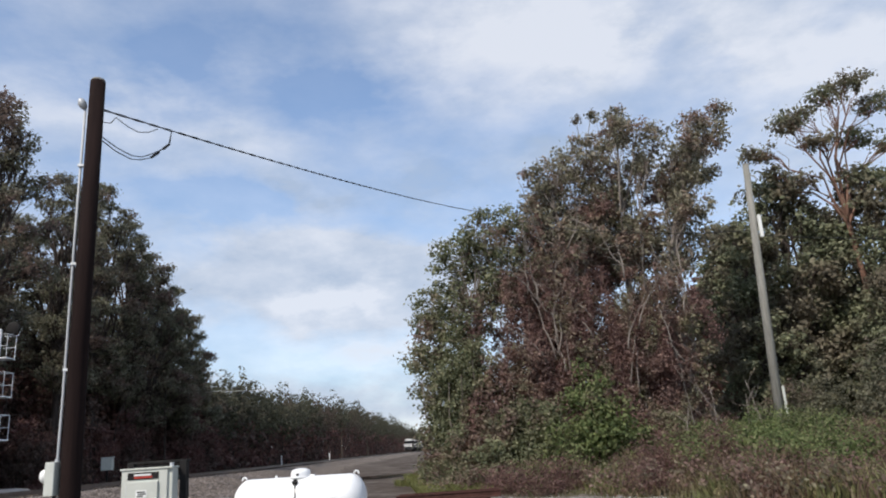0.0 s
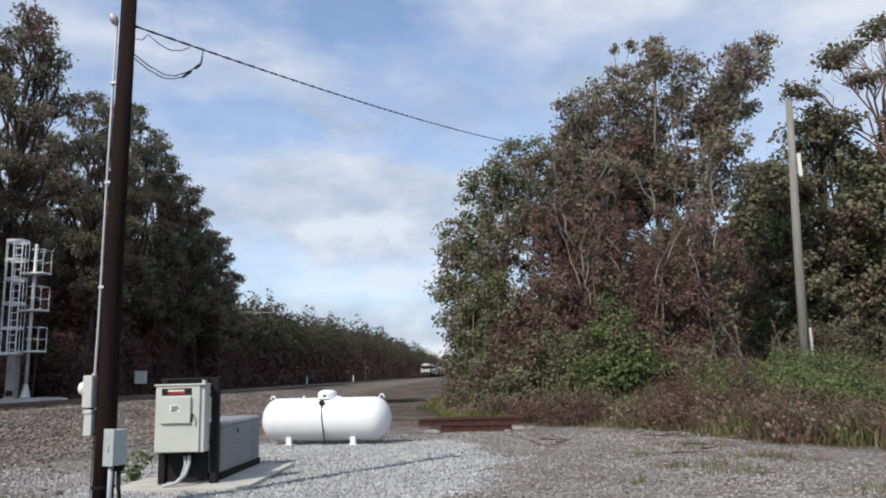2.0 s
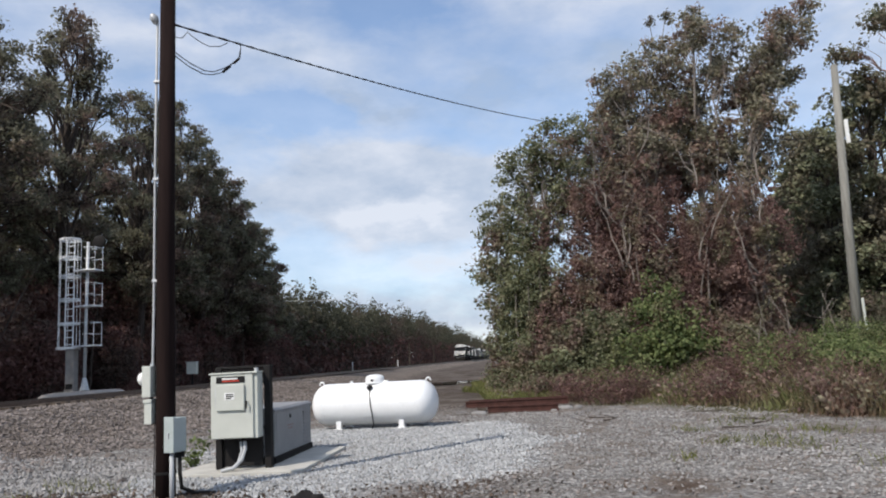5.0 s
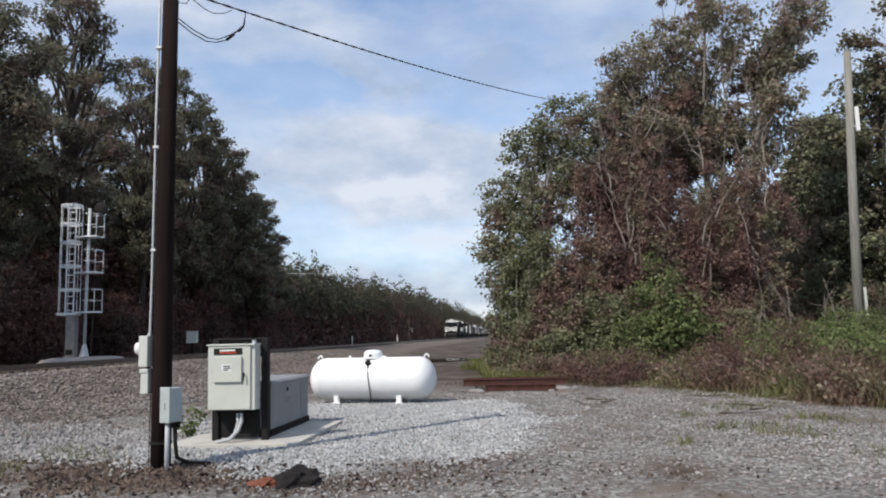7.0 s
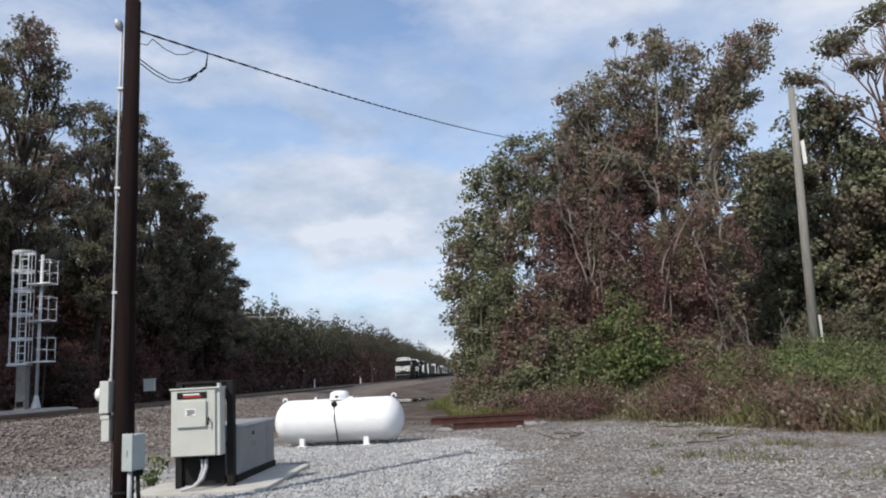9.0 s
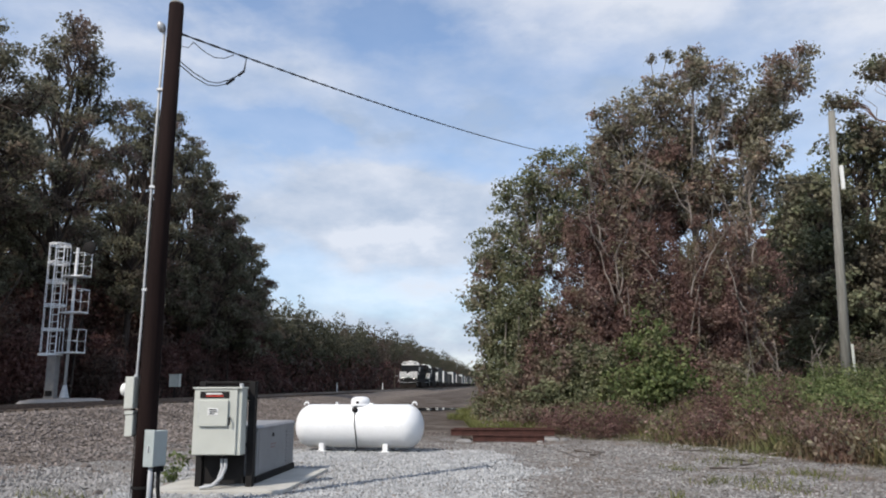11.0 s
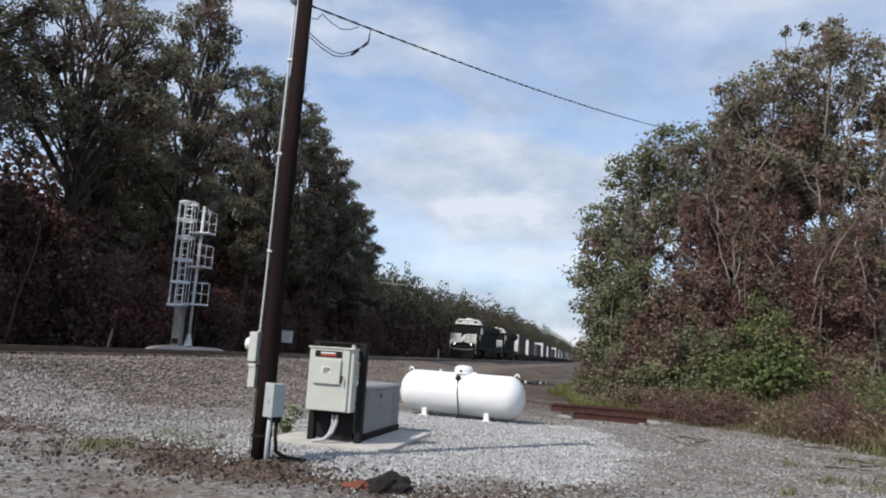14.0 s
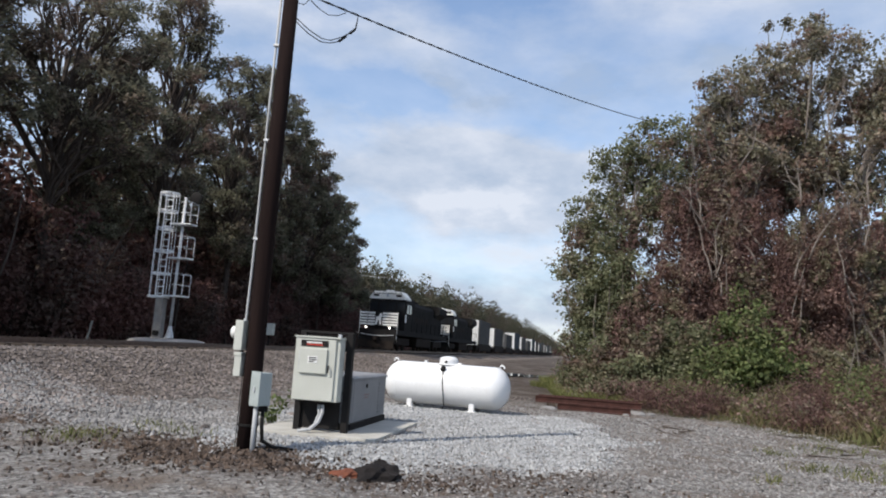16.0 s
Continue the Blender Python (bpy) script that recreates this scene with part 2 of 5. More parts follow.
CONCRETE = surface("concrete", (0.36, 0.345, 0.31), (0.54, 0.52, 0.47), 2.6, 0.9, fine=80, bump=0.15)
PAD_DIRT = surface("gravel_pad", (0.30, 0.265, 0.235), (0.46, 0.42, 0.38), 3, 0.95, fine=30, bump=0.5, depth=0.03)
WIRE = surface("wire_black", (0.012, 0.012, 0.013), (0.03, 0.03, 0.03), 4, 0.6)
TRAIN_BLACK = surface("locomotive_black", (0.011, 0.011, 0.011), (0.024, 0.0225, 0.0225), 1.5, 0.85, gloss=0.06)
TRAIN_WHITE = surface("locomotive_white", (0.74, 0.73, 0.69), (0.86, 0.85, 0.82), 1.5, 0.5)
# container tones: sun on the ends and shade on the sides put into the colour
BOX_SUNLIT_WHITE = surface("container_sunlit_white", (0.62, 0.62, 0.60), (0.76, 0.76, 0.74), 0.7, 0.6)
BOX_SHADED_GREY = surface("container_shaded_grey", (0.055, 0.056, 0.057), (0.09, 0.09, 0.091), 0.7, 0.7, gloss=0.1)
BOX_BLUE = surface("container_blue", (0.035, 0.05, 0.065), (0.065, 0.085, 0.10), 0.7, 0.7, gloss=0.1)
UNDER = surface("grimy_underframe", (0.015, 0.012, 0.011), (0.035, 0.029, 0.025), 2, 0.9, gloss=0.05)
RED_PAINT = surface("red_label", (0.34, 0.04, 0.03), (0.44, 0.06, 0.04), 6, 0.5)
FADED_RED = surface("faded_red_print", (0.20, 0.13, 0.13), (0.27, 0.17, 0.165), 6, 0.6)
STICKER = surface("white_label", (0.68, 0.68, 0.66), (0.80, 0.80, 0.78), 10, 0.5)
RAG = surface("dark_rag", (0.009, 0.008, 0.008), (0.026, 0.022, 0.021), 8, 0.95)
ORANGE_RUST = surface("orange_rust", (0.12, 0.04, 0.024), (0.23, 0.085, 0.048), 9, 0.9)
LAMP_ON = glow("lit_lamp", (1.0, 0.93, 0.8), 5.0)
GLASS_DARK, _nt, _b = material("cab_glass")
_b.inputs["Base Color"].default_value, _b.inputs["Roughness"].default_value = (0.02, 0.022, 0.025, 1), 0.08
PUDDLE, _nt, _b = material("puddle_water")
_b.inputs["Base Color"].default_value, _b.inputs["Roughness"].default_value = (0.03, 0.026, 0.022, 1), 0.04
relief(_nt, _b, noise_node(_nt, 3.0, 2.0, place_of(_nt)), 0.03, 0.01)


def ground_material():
    """Grey-brown gravelly dirt, a pale crushed-stone pad, coarse ballast towards the track, grass towards the woods."""
    m, nt, b = material("ground")
    geo = nt.nodes.new("ShaderNodeNewGeometry")
    at = geo.outputs["Position"]
    sep = nt.nodes.new("ShaderNodeSeparateXYZ")
    nt.links.new(at, sep.inputs[0])

    def math_node(op, a, c):
        n = nt.nodes.new("ShaderNodeMath")
        n.operation = op
        for k, v in enumerate((a, c)):
            if isinstance(v, (int, float)):
                n.inputs[k].default_value = v
            else:
                nt.links.new(v, n.inputs[k])
        return n.outputs[0]

    def ranged(v, lo, hi):
        n = nt.nodes.new("ShaderNodeMapRange")
        n.interpolation_type = "SMOOTHSTEP"
        n.inputs["From Min"].default_value, n.inputs["From Max"].default_value = lo, hi
        nt.links.new(v, n.inputs["Value"])
        return n.outputs[0]

    wobble = math_node("MULTIPLY", math_node("SUBTRACT", noise_node(nt, 0.55, 5.0, at), 0.5), 3.2)
    fine = noise_node(nt, 28.0, 4.0, at, 0.7)
    stones = nt.nodes.new("ShaderNodeTexVoronoi")
    stones.inputs["Scale"].default_value = 22.0
    nt.links.new(at, stones.inputs["Vector"])
    dirt = ramp(nt, noise_node(nt, 0.8, 6.0, at, 0.65), [(0.32, (0.084, 0.060, 0.046)), (0.5, (0.147, 0.118, 0.097)), (0.68, (0.227, 0.197, 0.172))])
    grit = ramp(nt, stones.outputs["Color"], [(0.1, (0.109, 0.101, 0.094)), (0.5, (0.197, 0.185, 0.172)), (0.9, (0.370, 0.357, 0.336))])
    col = blend(nt, ranged(noise_node(nt, 0.9, 6.0, at, 0.65), 0.34, 0.56), dirt, grit)
    mud = ramp(nt, noise_node(nt, 0.5, 7.0, at, 0.7), [(0.34, (0.050, 0.039, 0.032)), (0.52, (0.097, 0.079, 0.067)), (0.68, (0.168, 0.147, 0.130))])
    col = blend(nt, ranged(math_node("ADD", sep.outputs["Y"], math_node("MULTIPLY", wobble, 1.5)), 18.5, 23.5), col, mud)
    # pale pad round slab and tank
    dx = math_node("DIVIDE", math_node("SUBTRACT", sep.outputs["X"], -2.7), 3.3)
    dy = math_node("DIVIDE", math_node("SUBTRACT", sep.outputs["Y"], 12.9), 4.7)
    r = math_node("SQRT", math_node("ADD", math_node("MULTIPLY", dx, dx), math_node("MULTIPLY", dy, dy)), 0)
    r = math_node("ADD", r, math_node("MULTIPLY", wobble, 0.16))
    pale = ramp(nt, stones.outputs["Color"], [(0.1, (0.185, 0.185, 0.181)), (0.5, (0.361, 0.361, 0.353)), (0.9, (0.554, 0.554, 0.546))])
    pad = ranged(math_node("MULTIPLY", r, -1.0), -1.14, -0.82)
    col = blend(nt, pad, col, pale)
    # soil rim in front of the pad
    rim = math_node("MULTIPLY", ranged(math_node("MULTIPLY", r, -1.0), -1.42, -1.1), ranged(math_node("MULTIPLY", sep.outputs["Y"], -1.0), -9.6, -8.6))
    rim = math_node("MULTIPLY", rim, math_node("SUBTRACT", 1.0, pad))
    col = blend(nt, math_node("MULTIPLY", rim, 0.75), col, (0.063, 0.042, 0.032))
    # ballast
    ball = ramp(nt, stones.outputs["Color"], [(0.1, (0.050, 0.039, 0.034)), (0.5, (0.143, 0.118, 0.101)), (0.95, (0.286, 0.248, 0.218))])
    col = blend(nt, ranged(math_node("ADD", math_node("MULTIPLY", sep.outputs["X"], -1.0), wobble), 7.6, 10.0), col, ball)
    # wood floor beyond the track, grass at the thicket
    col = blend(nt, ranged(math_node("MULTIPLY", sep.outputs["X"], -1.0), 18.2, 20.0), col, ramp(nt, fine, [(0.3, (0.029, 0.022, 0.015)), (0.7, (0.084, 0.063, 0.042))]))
    edge = math_node("ADD", math_node("ADD", math_node("MULTIPLY", sep.outputs["X"], 1.0), math_node("MULTIPLY", sep.outputs["Y"], 0.62)), math_node("MULTIPLY", wobble, 0.5))
    turf = ramp(nt, fine, [(0.3, (0.042, 0.038, 0.017)), (0.7, (0.109, 0.101, 0.046))])
    col = blend(nt, math_node("MULTIPLY", ranged(edge, 14.6, 15.8), ranged(sep.outputs["X"], -1.8, -0.6)), col, turf)
    nt.links.new(col, b.inputs["Base Color"])
    b.inputs["Roughness"].default_value, b.inputs["Specular IOR Level"].default_value = 0.95, 0.08
    high = math_node("ADD", stones.outputs["Distance"], fine)
    relief(nt, b, high, 0.8, 0.03)
    return m


GROUND = ground_material()
STONE_PALE = surface("crushed_stone", (0.235, 0.237, 0.235), (0.41, 0.412, 0.41), 2.2, 0.9, vary=0.3)
GREEN_STEM = surface("green_stem", (0.06, 0.08, 0.03), (0.11, 0.13, 0.05), 6, 0.8)
DRY_TWIG = surface("dry_twig", (0.10, 0.062, 0.05), (0.20, 0.135, 0.11), 6, 0.9)
STONE_GREY = surface("grey_gravel", (0.17, 0.161, 0.153), (0.335, 0.323, 0.311), 0.7, 0.9, vary=0.35)
STONE_DARK = surface("ballast_stone", (0.10, 0.083, 0.074), (0.245, 0.212, 0.193), 0.6, 0.9, vary=0.5)
LEAF_LITTER = surface("dead_leaves", (0.05, 0.036, 0.028), (0.12, 0.088, 0.068), 5, 0.9, vary=0.5)


# ---- mesh helpers ----
def mesh_object(name, verts, faces, mat, parent=None, label="", smooth=False):
    me = bpy.data.meshes.new(name)
    me.from_pydata(np.asarray(verts).tolist(), [], np.asarray(faces).tolist() if not isinstance(faces, list) else faces)
    me.materials.append(mat)
    if smooth:
        me.polygons.foreach_set("use_smooth", [True] * len(me.polygons))
    ob = new(name, me)
    ob.parent = parent
    return tagged(ob, label)


def part(name, bm, mat, parent=None, label="", smooth=False):
    me = bpy.data.meshes.new(name)
    bm.to_mesh(me)
    bm.free()
    me.materials.append(mat)
    if smooth:
        me.polygons.foreach_set("use_smooth", [True] * len(me.polygons))
    ob = new(name, me)
    ob.parent = parent
    return tagged(ob, label)


def thing(name, m, label, category, group="", kind=""):
    ob = new(name)
    ob.matrix_basis = m
    return tagged(ob, label, category, group, kind)


def add_box(bm, x0, x1, y0, y1, z0, z1, bevel=0.0, turn=None):
    got = bmesh.ops.create_cube(bm, size=1.0)
    m = Matrix.Translation(((x0 + x1) / 2, (y0 + y1) / 2, (z0 + z1) / 2)) @ (turn or Matrix()) @ Matrix.Diagonal((x1 - x0, y1 - y0, z1 - z0, 1))
    bmesh.ops.transform(bm, matrix=m, verts=got["verts"])
    if bevel:
        edges = list({e for v in got["verts"] for e in v.link_edges})
        bmesh.ops.bevel(bm, geom=edges, offset=bevel, segments=2, affect="EDGES", profile=0.5)
    return bm


def box(x0, x1, y0, y1, z0, z1, bevel=0.0):
    return add_box(bmesh.new(), x0, x1, y0, y1, z0, z1, bevel)


def add_tube(bm, points, radii, sides=8, caps=True):
    """A tube along points, with a radius at each."""
    points = [Vector(p) for p in points]
    if isinstance(radii, (int, float)):
        radii = [radii] * len(points)
    rings = []
    side = None
    for k, p in enumerate(points):
        way = (points[min(k + 1, len(points) - 1)] - points[max(k - 1, 0)]).normalized()
        if side is None:
            side = way.orthogonal().normalized()
        side = (side - way * side.dot(way)).normalized()
        other = way.cross(side)
        rings.append([bm.verts.new(p + radii[k] * (math.cos(a) * side + math.sin(a) * other)) for a in [2 * math.pi * j / sides for j in range(sides)]])
    for a, b in zip(rings, rings[1:]):
        for j in range(sides):
            bm.faces.new((a[j], a[(j + 1) % sides], b[(j + 1) % sides], b[j]))
    if caps:
        bm.faces.new(rings[0][::-1])
        bm.faces.new(rings[-1])
    return bm


def tube(points, radii, sides=8):
    return add_tube(bmesh.new(), points, radii, sides)


def add_lathe(bm, profile, m, sides=24):
    """Turned round the local z axis from (radius, height) pairs."""
    rings = []
    for r, h in profile:
        rings.append([bm.verts.new(m @ Vector((r * math.cos(2 * math.pi * j / sides), r * math.sin(2 * math.pi * j / sides), h))) for j in range(sides)])
    for a, b in zip(rings, rings[1:]):
        for j in range(sides):
            bm.faces.new((a[j], a[(j + 1) % sides], b[(j + 1) % sides], b[j]))
    bm.faces.new(rings[0][::-1])
    bm.faces.new(rings[-1])
    return bm


def add_prism(bm, outline, y0, y1):
    """An outline of (x, z) pairs drawn from y0 to y1."""
    a = [bm.verts.new((x, y0, z)) for x, z in outline]
    b = [bm.verts.new((x, y1, z)) for x, z in outline]
    n = len(outline)
    bm.faces.new(a)
    bm.faces.new(b[::-1])
    for j in range(n):
        bm.faces.new((a[j], b[j], b[(j + 1) % n], a[(j + 1) % n]))
    bmesh.ops.recalc_face_normals(bm, faces=list(bm.faces))
    return bm


# ---- ground ----
TRACK_X, RAIL_Z = -15.7, 0.9


def step(v, a, b):
    k = np.clip((v - a) / (b - a), 0, 1)
    return k * k * (3 - 2 * k)


def ground_height(x, y):
    x, y = np.asarray(x, float), np.asarray(y, float)
    bed = 0.70 * step(-x, 6.5, 13.5) * (0.35 + 0.65 * step(-x, 9.5, 13.4))
    z = np.where(-x > 13.4, 0.70, bed)
    z = np.where(-x > 18.0, 0.70 - 0.25 * step(-x, 18.0, 20.0) + 0.5 * step(-x, 22, 40), z)
    far = 0.42 * step(y, 48, 75) * step(-x, -6, 3)
    z = np.maximum(z, far)
    z = z + 0.5 * step(x, 5.5, 9.5) * step(y, 15, 24) * (1 - step(y, 60, 90))
    bumps = 0.035 * np.sin(x * 1.7 + 0.6 * y) * np.sin(y * 1.3 - 0.4 * x) + 0.02 * np.sin(x * 4.1 + 1.0) * np.sin(y * 3.7)
    flat = step(np.hypot((x + 3.4) / 3.0, (y - 13.5) / 5.0), 0.8, 1.4)
    return z + bumps * flat * (np.abs(x - TRACK_X) > 2.4)


def spaced(near0, near1, fine, far, grow=1.16):
    mid = list(np.arange(near0, near1 + fine / 2, fine))
    lo, hi, s = [], [], fine
    v = near0
    while v > -far:
        s *= grow
        v -= s
        lo.append(v)
    v, s = near1, fine
    while v < far:
        s *= grow
        v += s
        hi.append(v)
    return np.array(lo[::-1] + mid + hi)


def build_ground():
    xs, ys = spaced(-20.0, 14.0, 0.22, 2500.0), spaced(0.0, 34.0, 0.25, 2500.0)
    gx, gy = np.meshgrid(xs, ys)
    verts = np.stack([gx, gy, ground_height(gx, gy)], -1).reshape(-1, 3)
    nx, ny = len(xs), len(ys)
    i = np.arange(nx * ny).reshape(ny, nx)
    faces = np.stack([i[:-1, :-1], i[:-1, 1:], i[1:, 1:], i[1:, :-1]], -1).reshape(-1, 4)
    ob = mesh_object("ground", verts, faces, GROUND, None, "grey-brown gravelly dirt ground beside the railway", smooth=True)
    tagged(ob, "", "ground", "", "structure")


build_ground()


def build_track():
    track = thing("railway_track", pose(TRACK_X, 0, 0), "single railway track with rusty rails on dark wooden ties", "railway track", "", "structure")
    profile = [(-0.07, 0.0), (0.07, 0.0), (0.07, 0.02), (0.012, 0.04), (0.012, 0.13), (0.036, 0.14), (0.036, 0.175), (-0.036, 0.175), (-0.036, 0.14), (-0.012, 0.13), (-0.012, 0.04), (-0.07, 0.02)]
    for side in (-0.76, 0.76):
        bm = add_prism(bmesh.new(), [(x + side, z + RAIL_Z - 0.175) for x, z in profile], -60.0, 900.0)
        part("rail", bm, RAIL_HEAD, track)
    tie = None
    for k in range(150):
        if tie is None:
            tie = part("tie", box(-1.3, 1.3, -0.115, 0.115, 0.56, 0.725, 0.012), TIE_WOOD, track)
            one = tie
        else:
            one = tie.copy()
            scene.collection.objects.link(one)
        one.location = (random.uniform(-0.05, 0.05), 6.0 + 0.54 * k, 0.06 + random.uniform(-0.01, 0.01))
        one.rotation_euler = (0, 0, random.uniform(-0.015, 0.015))
    bm = bmesh.new()
    for k in range(300):
        add_box(bm, -1.3, 1.3, 87.2 + 0.54 * k, 87.43 + 0.54 * k, 0.56, 0.725)
    tagged(part("far_ties", bm, TIE_WOOD, track), "", "", "", "stuff")


build_track()


# ---- plants ----
RNG = np.random.default_rng(7)


def unit(v):
    return v / np.maximum(np.linalg.norm(v, axis=-1, keepdims=True), 1e-6)


def leafy(tips, per, spread, size, rng, flat=0.7, floor=None, hang=0.0):
    """Bent diamond leaves in a tuft round each tip, turned outwards and up as leaves are."""
    tips = np.asarray(tips, float).reshape(-1, 3)
    base = np.repeat(tips, rng.poisson(per, len(tips)), axis=0)
    off = rng.normal(size=base.shape) * spread * np.array([1, 1, flat])
    c = base + off
    if floor is not None:
        c, off = c[c[:, 2] > floor], off[c[:, 2] > floor]
    n = len(c)
    out = unit(0.75 * unit(off) + rng.normal(size=(n, 3)) * 0.5 + np.array([0, 0, 0.35]))
    u = unit(np.cross(out, rng.normal(size=(n, 3))) + np.array([0, 0, -hang]))
    v = np.cross(out, u)
    s = (size * rng.uniform(0.6, 1.35, n))[:, None]
    verts = np.stack([c - u * s * 0.5, c + v * s * 0.32 - out * s * 0.1, c + u * s * 0.5, c - v * s * 0.32 - out * s * 0.1], 1).reshape(-1, 3)
    return verts, np.arange(4 * n).reshape(n, 4)


def branch_path(start, way, length, bend, rng, steps=5, up=0.15):
    p, d, pts = np.array(start, float), np.array(way, float), [np.array(start, float)]
    for _ in range(steps):
        d = d + rng.normal(size=3) * bend + np.array([0, 0, up * 0.3])
        d /= np.linalg.norm(d)
        p = p + d * length / steps
        pts.append(p.copy())
    return pts


def bow(a, b, rng, steps=5, rise=0.12, wild=0.06):
    """A crooked limb from a to b that sets out upwards."""
    a, b = np.asarray(a, float), np.asarray(b, float)
    span = np.linalg.norm(b - a)
    return [a + (b - a) * f + np.array([0, 0, rise * span * math.sin(math.pi * f)]) + rng.normal(size=3) * wild * span * math.sin(math.pi * f) for f in [k / steps for k in range(steps + 1)]]


def bough_tree(name, crook, boughs, label, leaf, bark, rng, trunk_r=0.2, per=20, size=0.16, flat=0.65, tufts=16, group="", m=None, spread=0.15, fork=0.55, hang=0.0):
    """A tree from its trunk's line (crook: points) and its boughs (x, y, z, radius), each a spray of leafy tufts with gaps between."""
    tree = thing(name, m or Matrix(), label, "tree", group)
    bm = bmesh.new()
    trunk = [np.array(p, float) for p in crook]
    n = len(trunk) - 1
    add_tube(bm, trunk, [trunk_r * (1.3 if k == 0 else 1 - 0.8 * k / n) for k in range(n + 1)], 8)
    tips = []
    low, top = trunk[0][2], trunk[-1][2]
    for x, y, z, r in boughs:
        c = np.array([x, y, z])
        want = min(top, low + max(fork, 0.62 * (z - low) / (top - low) + 0.06 * rng.normal()) * (top - low))
        i = max(k for k in range(n) if trunk[k][2] <= want)
        start = trunk[i] + (trunk[i + 1] - trunk[i]) * (want - trunk[i][2]) / (trunk[i + 1][2] - trunk[i][2])
        limb = bow(start, c, rng)
        lr = trunk_r * (0.22 + 0.14 * r)
        add_tube(bm, limb, [lr * (1 - 0.14 * j) for j in range(6)], 5, False)
        for _ in range(int(tufts * r * r + 6)):
            d = unit(rng.normal(size=3)) * r * rng.uniform(0.45, 1.08)
            d[2] *= flat
            tip = c + d
            tips.append(tip)
            twig = bow(limb[rng.integers(3, 6)], tip, rng, 3, 0.1, 0.1)
            add_tube(bm, twig, [lr * 0.3, lr * 0.22, lr * 0.16, lr * 0.08], 3, False)
    part("trunk", bm, bark, tree, smooth=True)
    mesh_object("crown", *leafy(tips, per, spread, size, rng, 0.75, hang=hang), leaf, tree)
    return tree


def spread_boughs(n, low, high, radius, rng, size=(0.8, 1.5), neck=0.35):
    """Boughs round a trunk between two heights, widest a third of the way up."""
    got = []
    for k in range(n):
        g = (k + rng.uniform(0.1, 0.9)) / n
        wide = radius * min(1.0, neck + 1.6 * g) * (1.0 - 0.75 * max(0.0, g - 0.4) / 0.6)
        a = k * 2.4 + rng.uniform(-0.5, 0.5)
        f = rng.uniform(0.45, 1.0)
        got.append((wide * f * math.cos(a), wide * f * math.sin(a), low + (high - low) * g, rng.uniform(*size) * (1.1 - 0.45 * g)))
    return got


def make_shrub(name, wide, deep, high, label, category, leaf, rng, n=60, per=160, size=0.16, spread=0.35, stems=9, m=None, group="", bark=BARK):
    """A mounded shrub of many leaf clumps round a few crooked stems."""
    shrub = thing(name, m or Matrix(), label, category, group)
    bm = bmesh.new()
    for k in range(stems):
        a = rng.uniform(0, 2 * math.pi)
        way = (math.cos(a) * wide / high * 0.4, math.sin(a) * deep / high * 0.4, 1.0)
        s = branch_path((rng.uniform(-0.3, 0.3) * wide, rng.uniform(-0.3, 0.3) * deep, -0.15), way, high * rng.uniform(0.5, 0.85), 0.09, rng, 6)
        add_tube(bm, s, [min(0.05, 0.009 * high) * (1 - 0.12 * j) for j in range(7)], 5, False)
    part("woody_base", bm, bark, shrub, smooth=True)
    az, el = rng.uniform(0, 2 * math.pi, n), np.arcsin(rng.uniform(0.0, 1.0, n))
    rr = rng.uniform(0.55, 1.06, n) * (1 + 0.18 * np.sin(az * 3 + 1.3) * np.cos(el * 4))
    tips = np.stack([wide * rr * np.cos(el) * np.cos(az), deep * rr * np.cos(el) * np.sin(az), 0.1 + high * rr * np.sin(el) * 0.95], -1)
    mesh_object("leaves", *leafy(tips, per, spread, size, rng, 0.8, 0.02), leaf, shrub)
    return shrub


def on_ground(x, y, turn=0.0, sink=0.0):
    return pose(x, y, float(ground_height(x, y)) - sink, 0, 0, turn)


def trunk_line(height, rng, lean=(0.0, 0.0), wild=0.25, steps=7):
    pts = [(0.0, 0.0, -0.25)]
    for k in range(1, steps + 1):
        f = k / steps
        pts.append((lean[0] * f * f + rng.normal() * wild * f, lean[1] * f * f + rng.normal() * wild * f, height * f))
    return pts


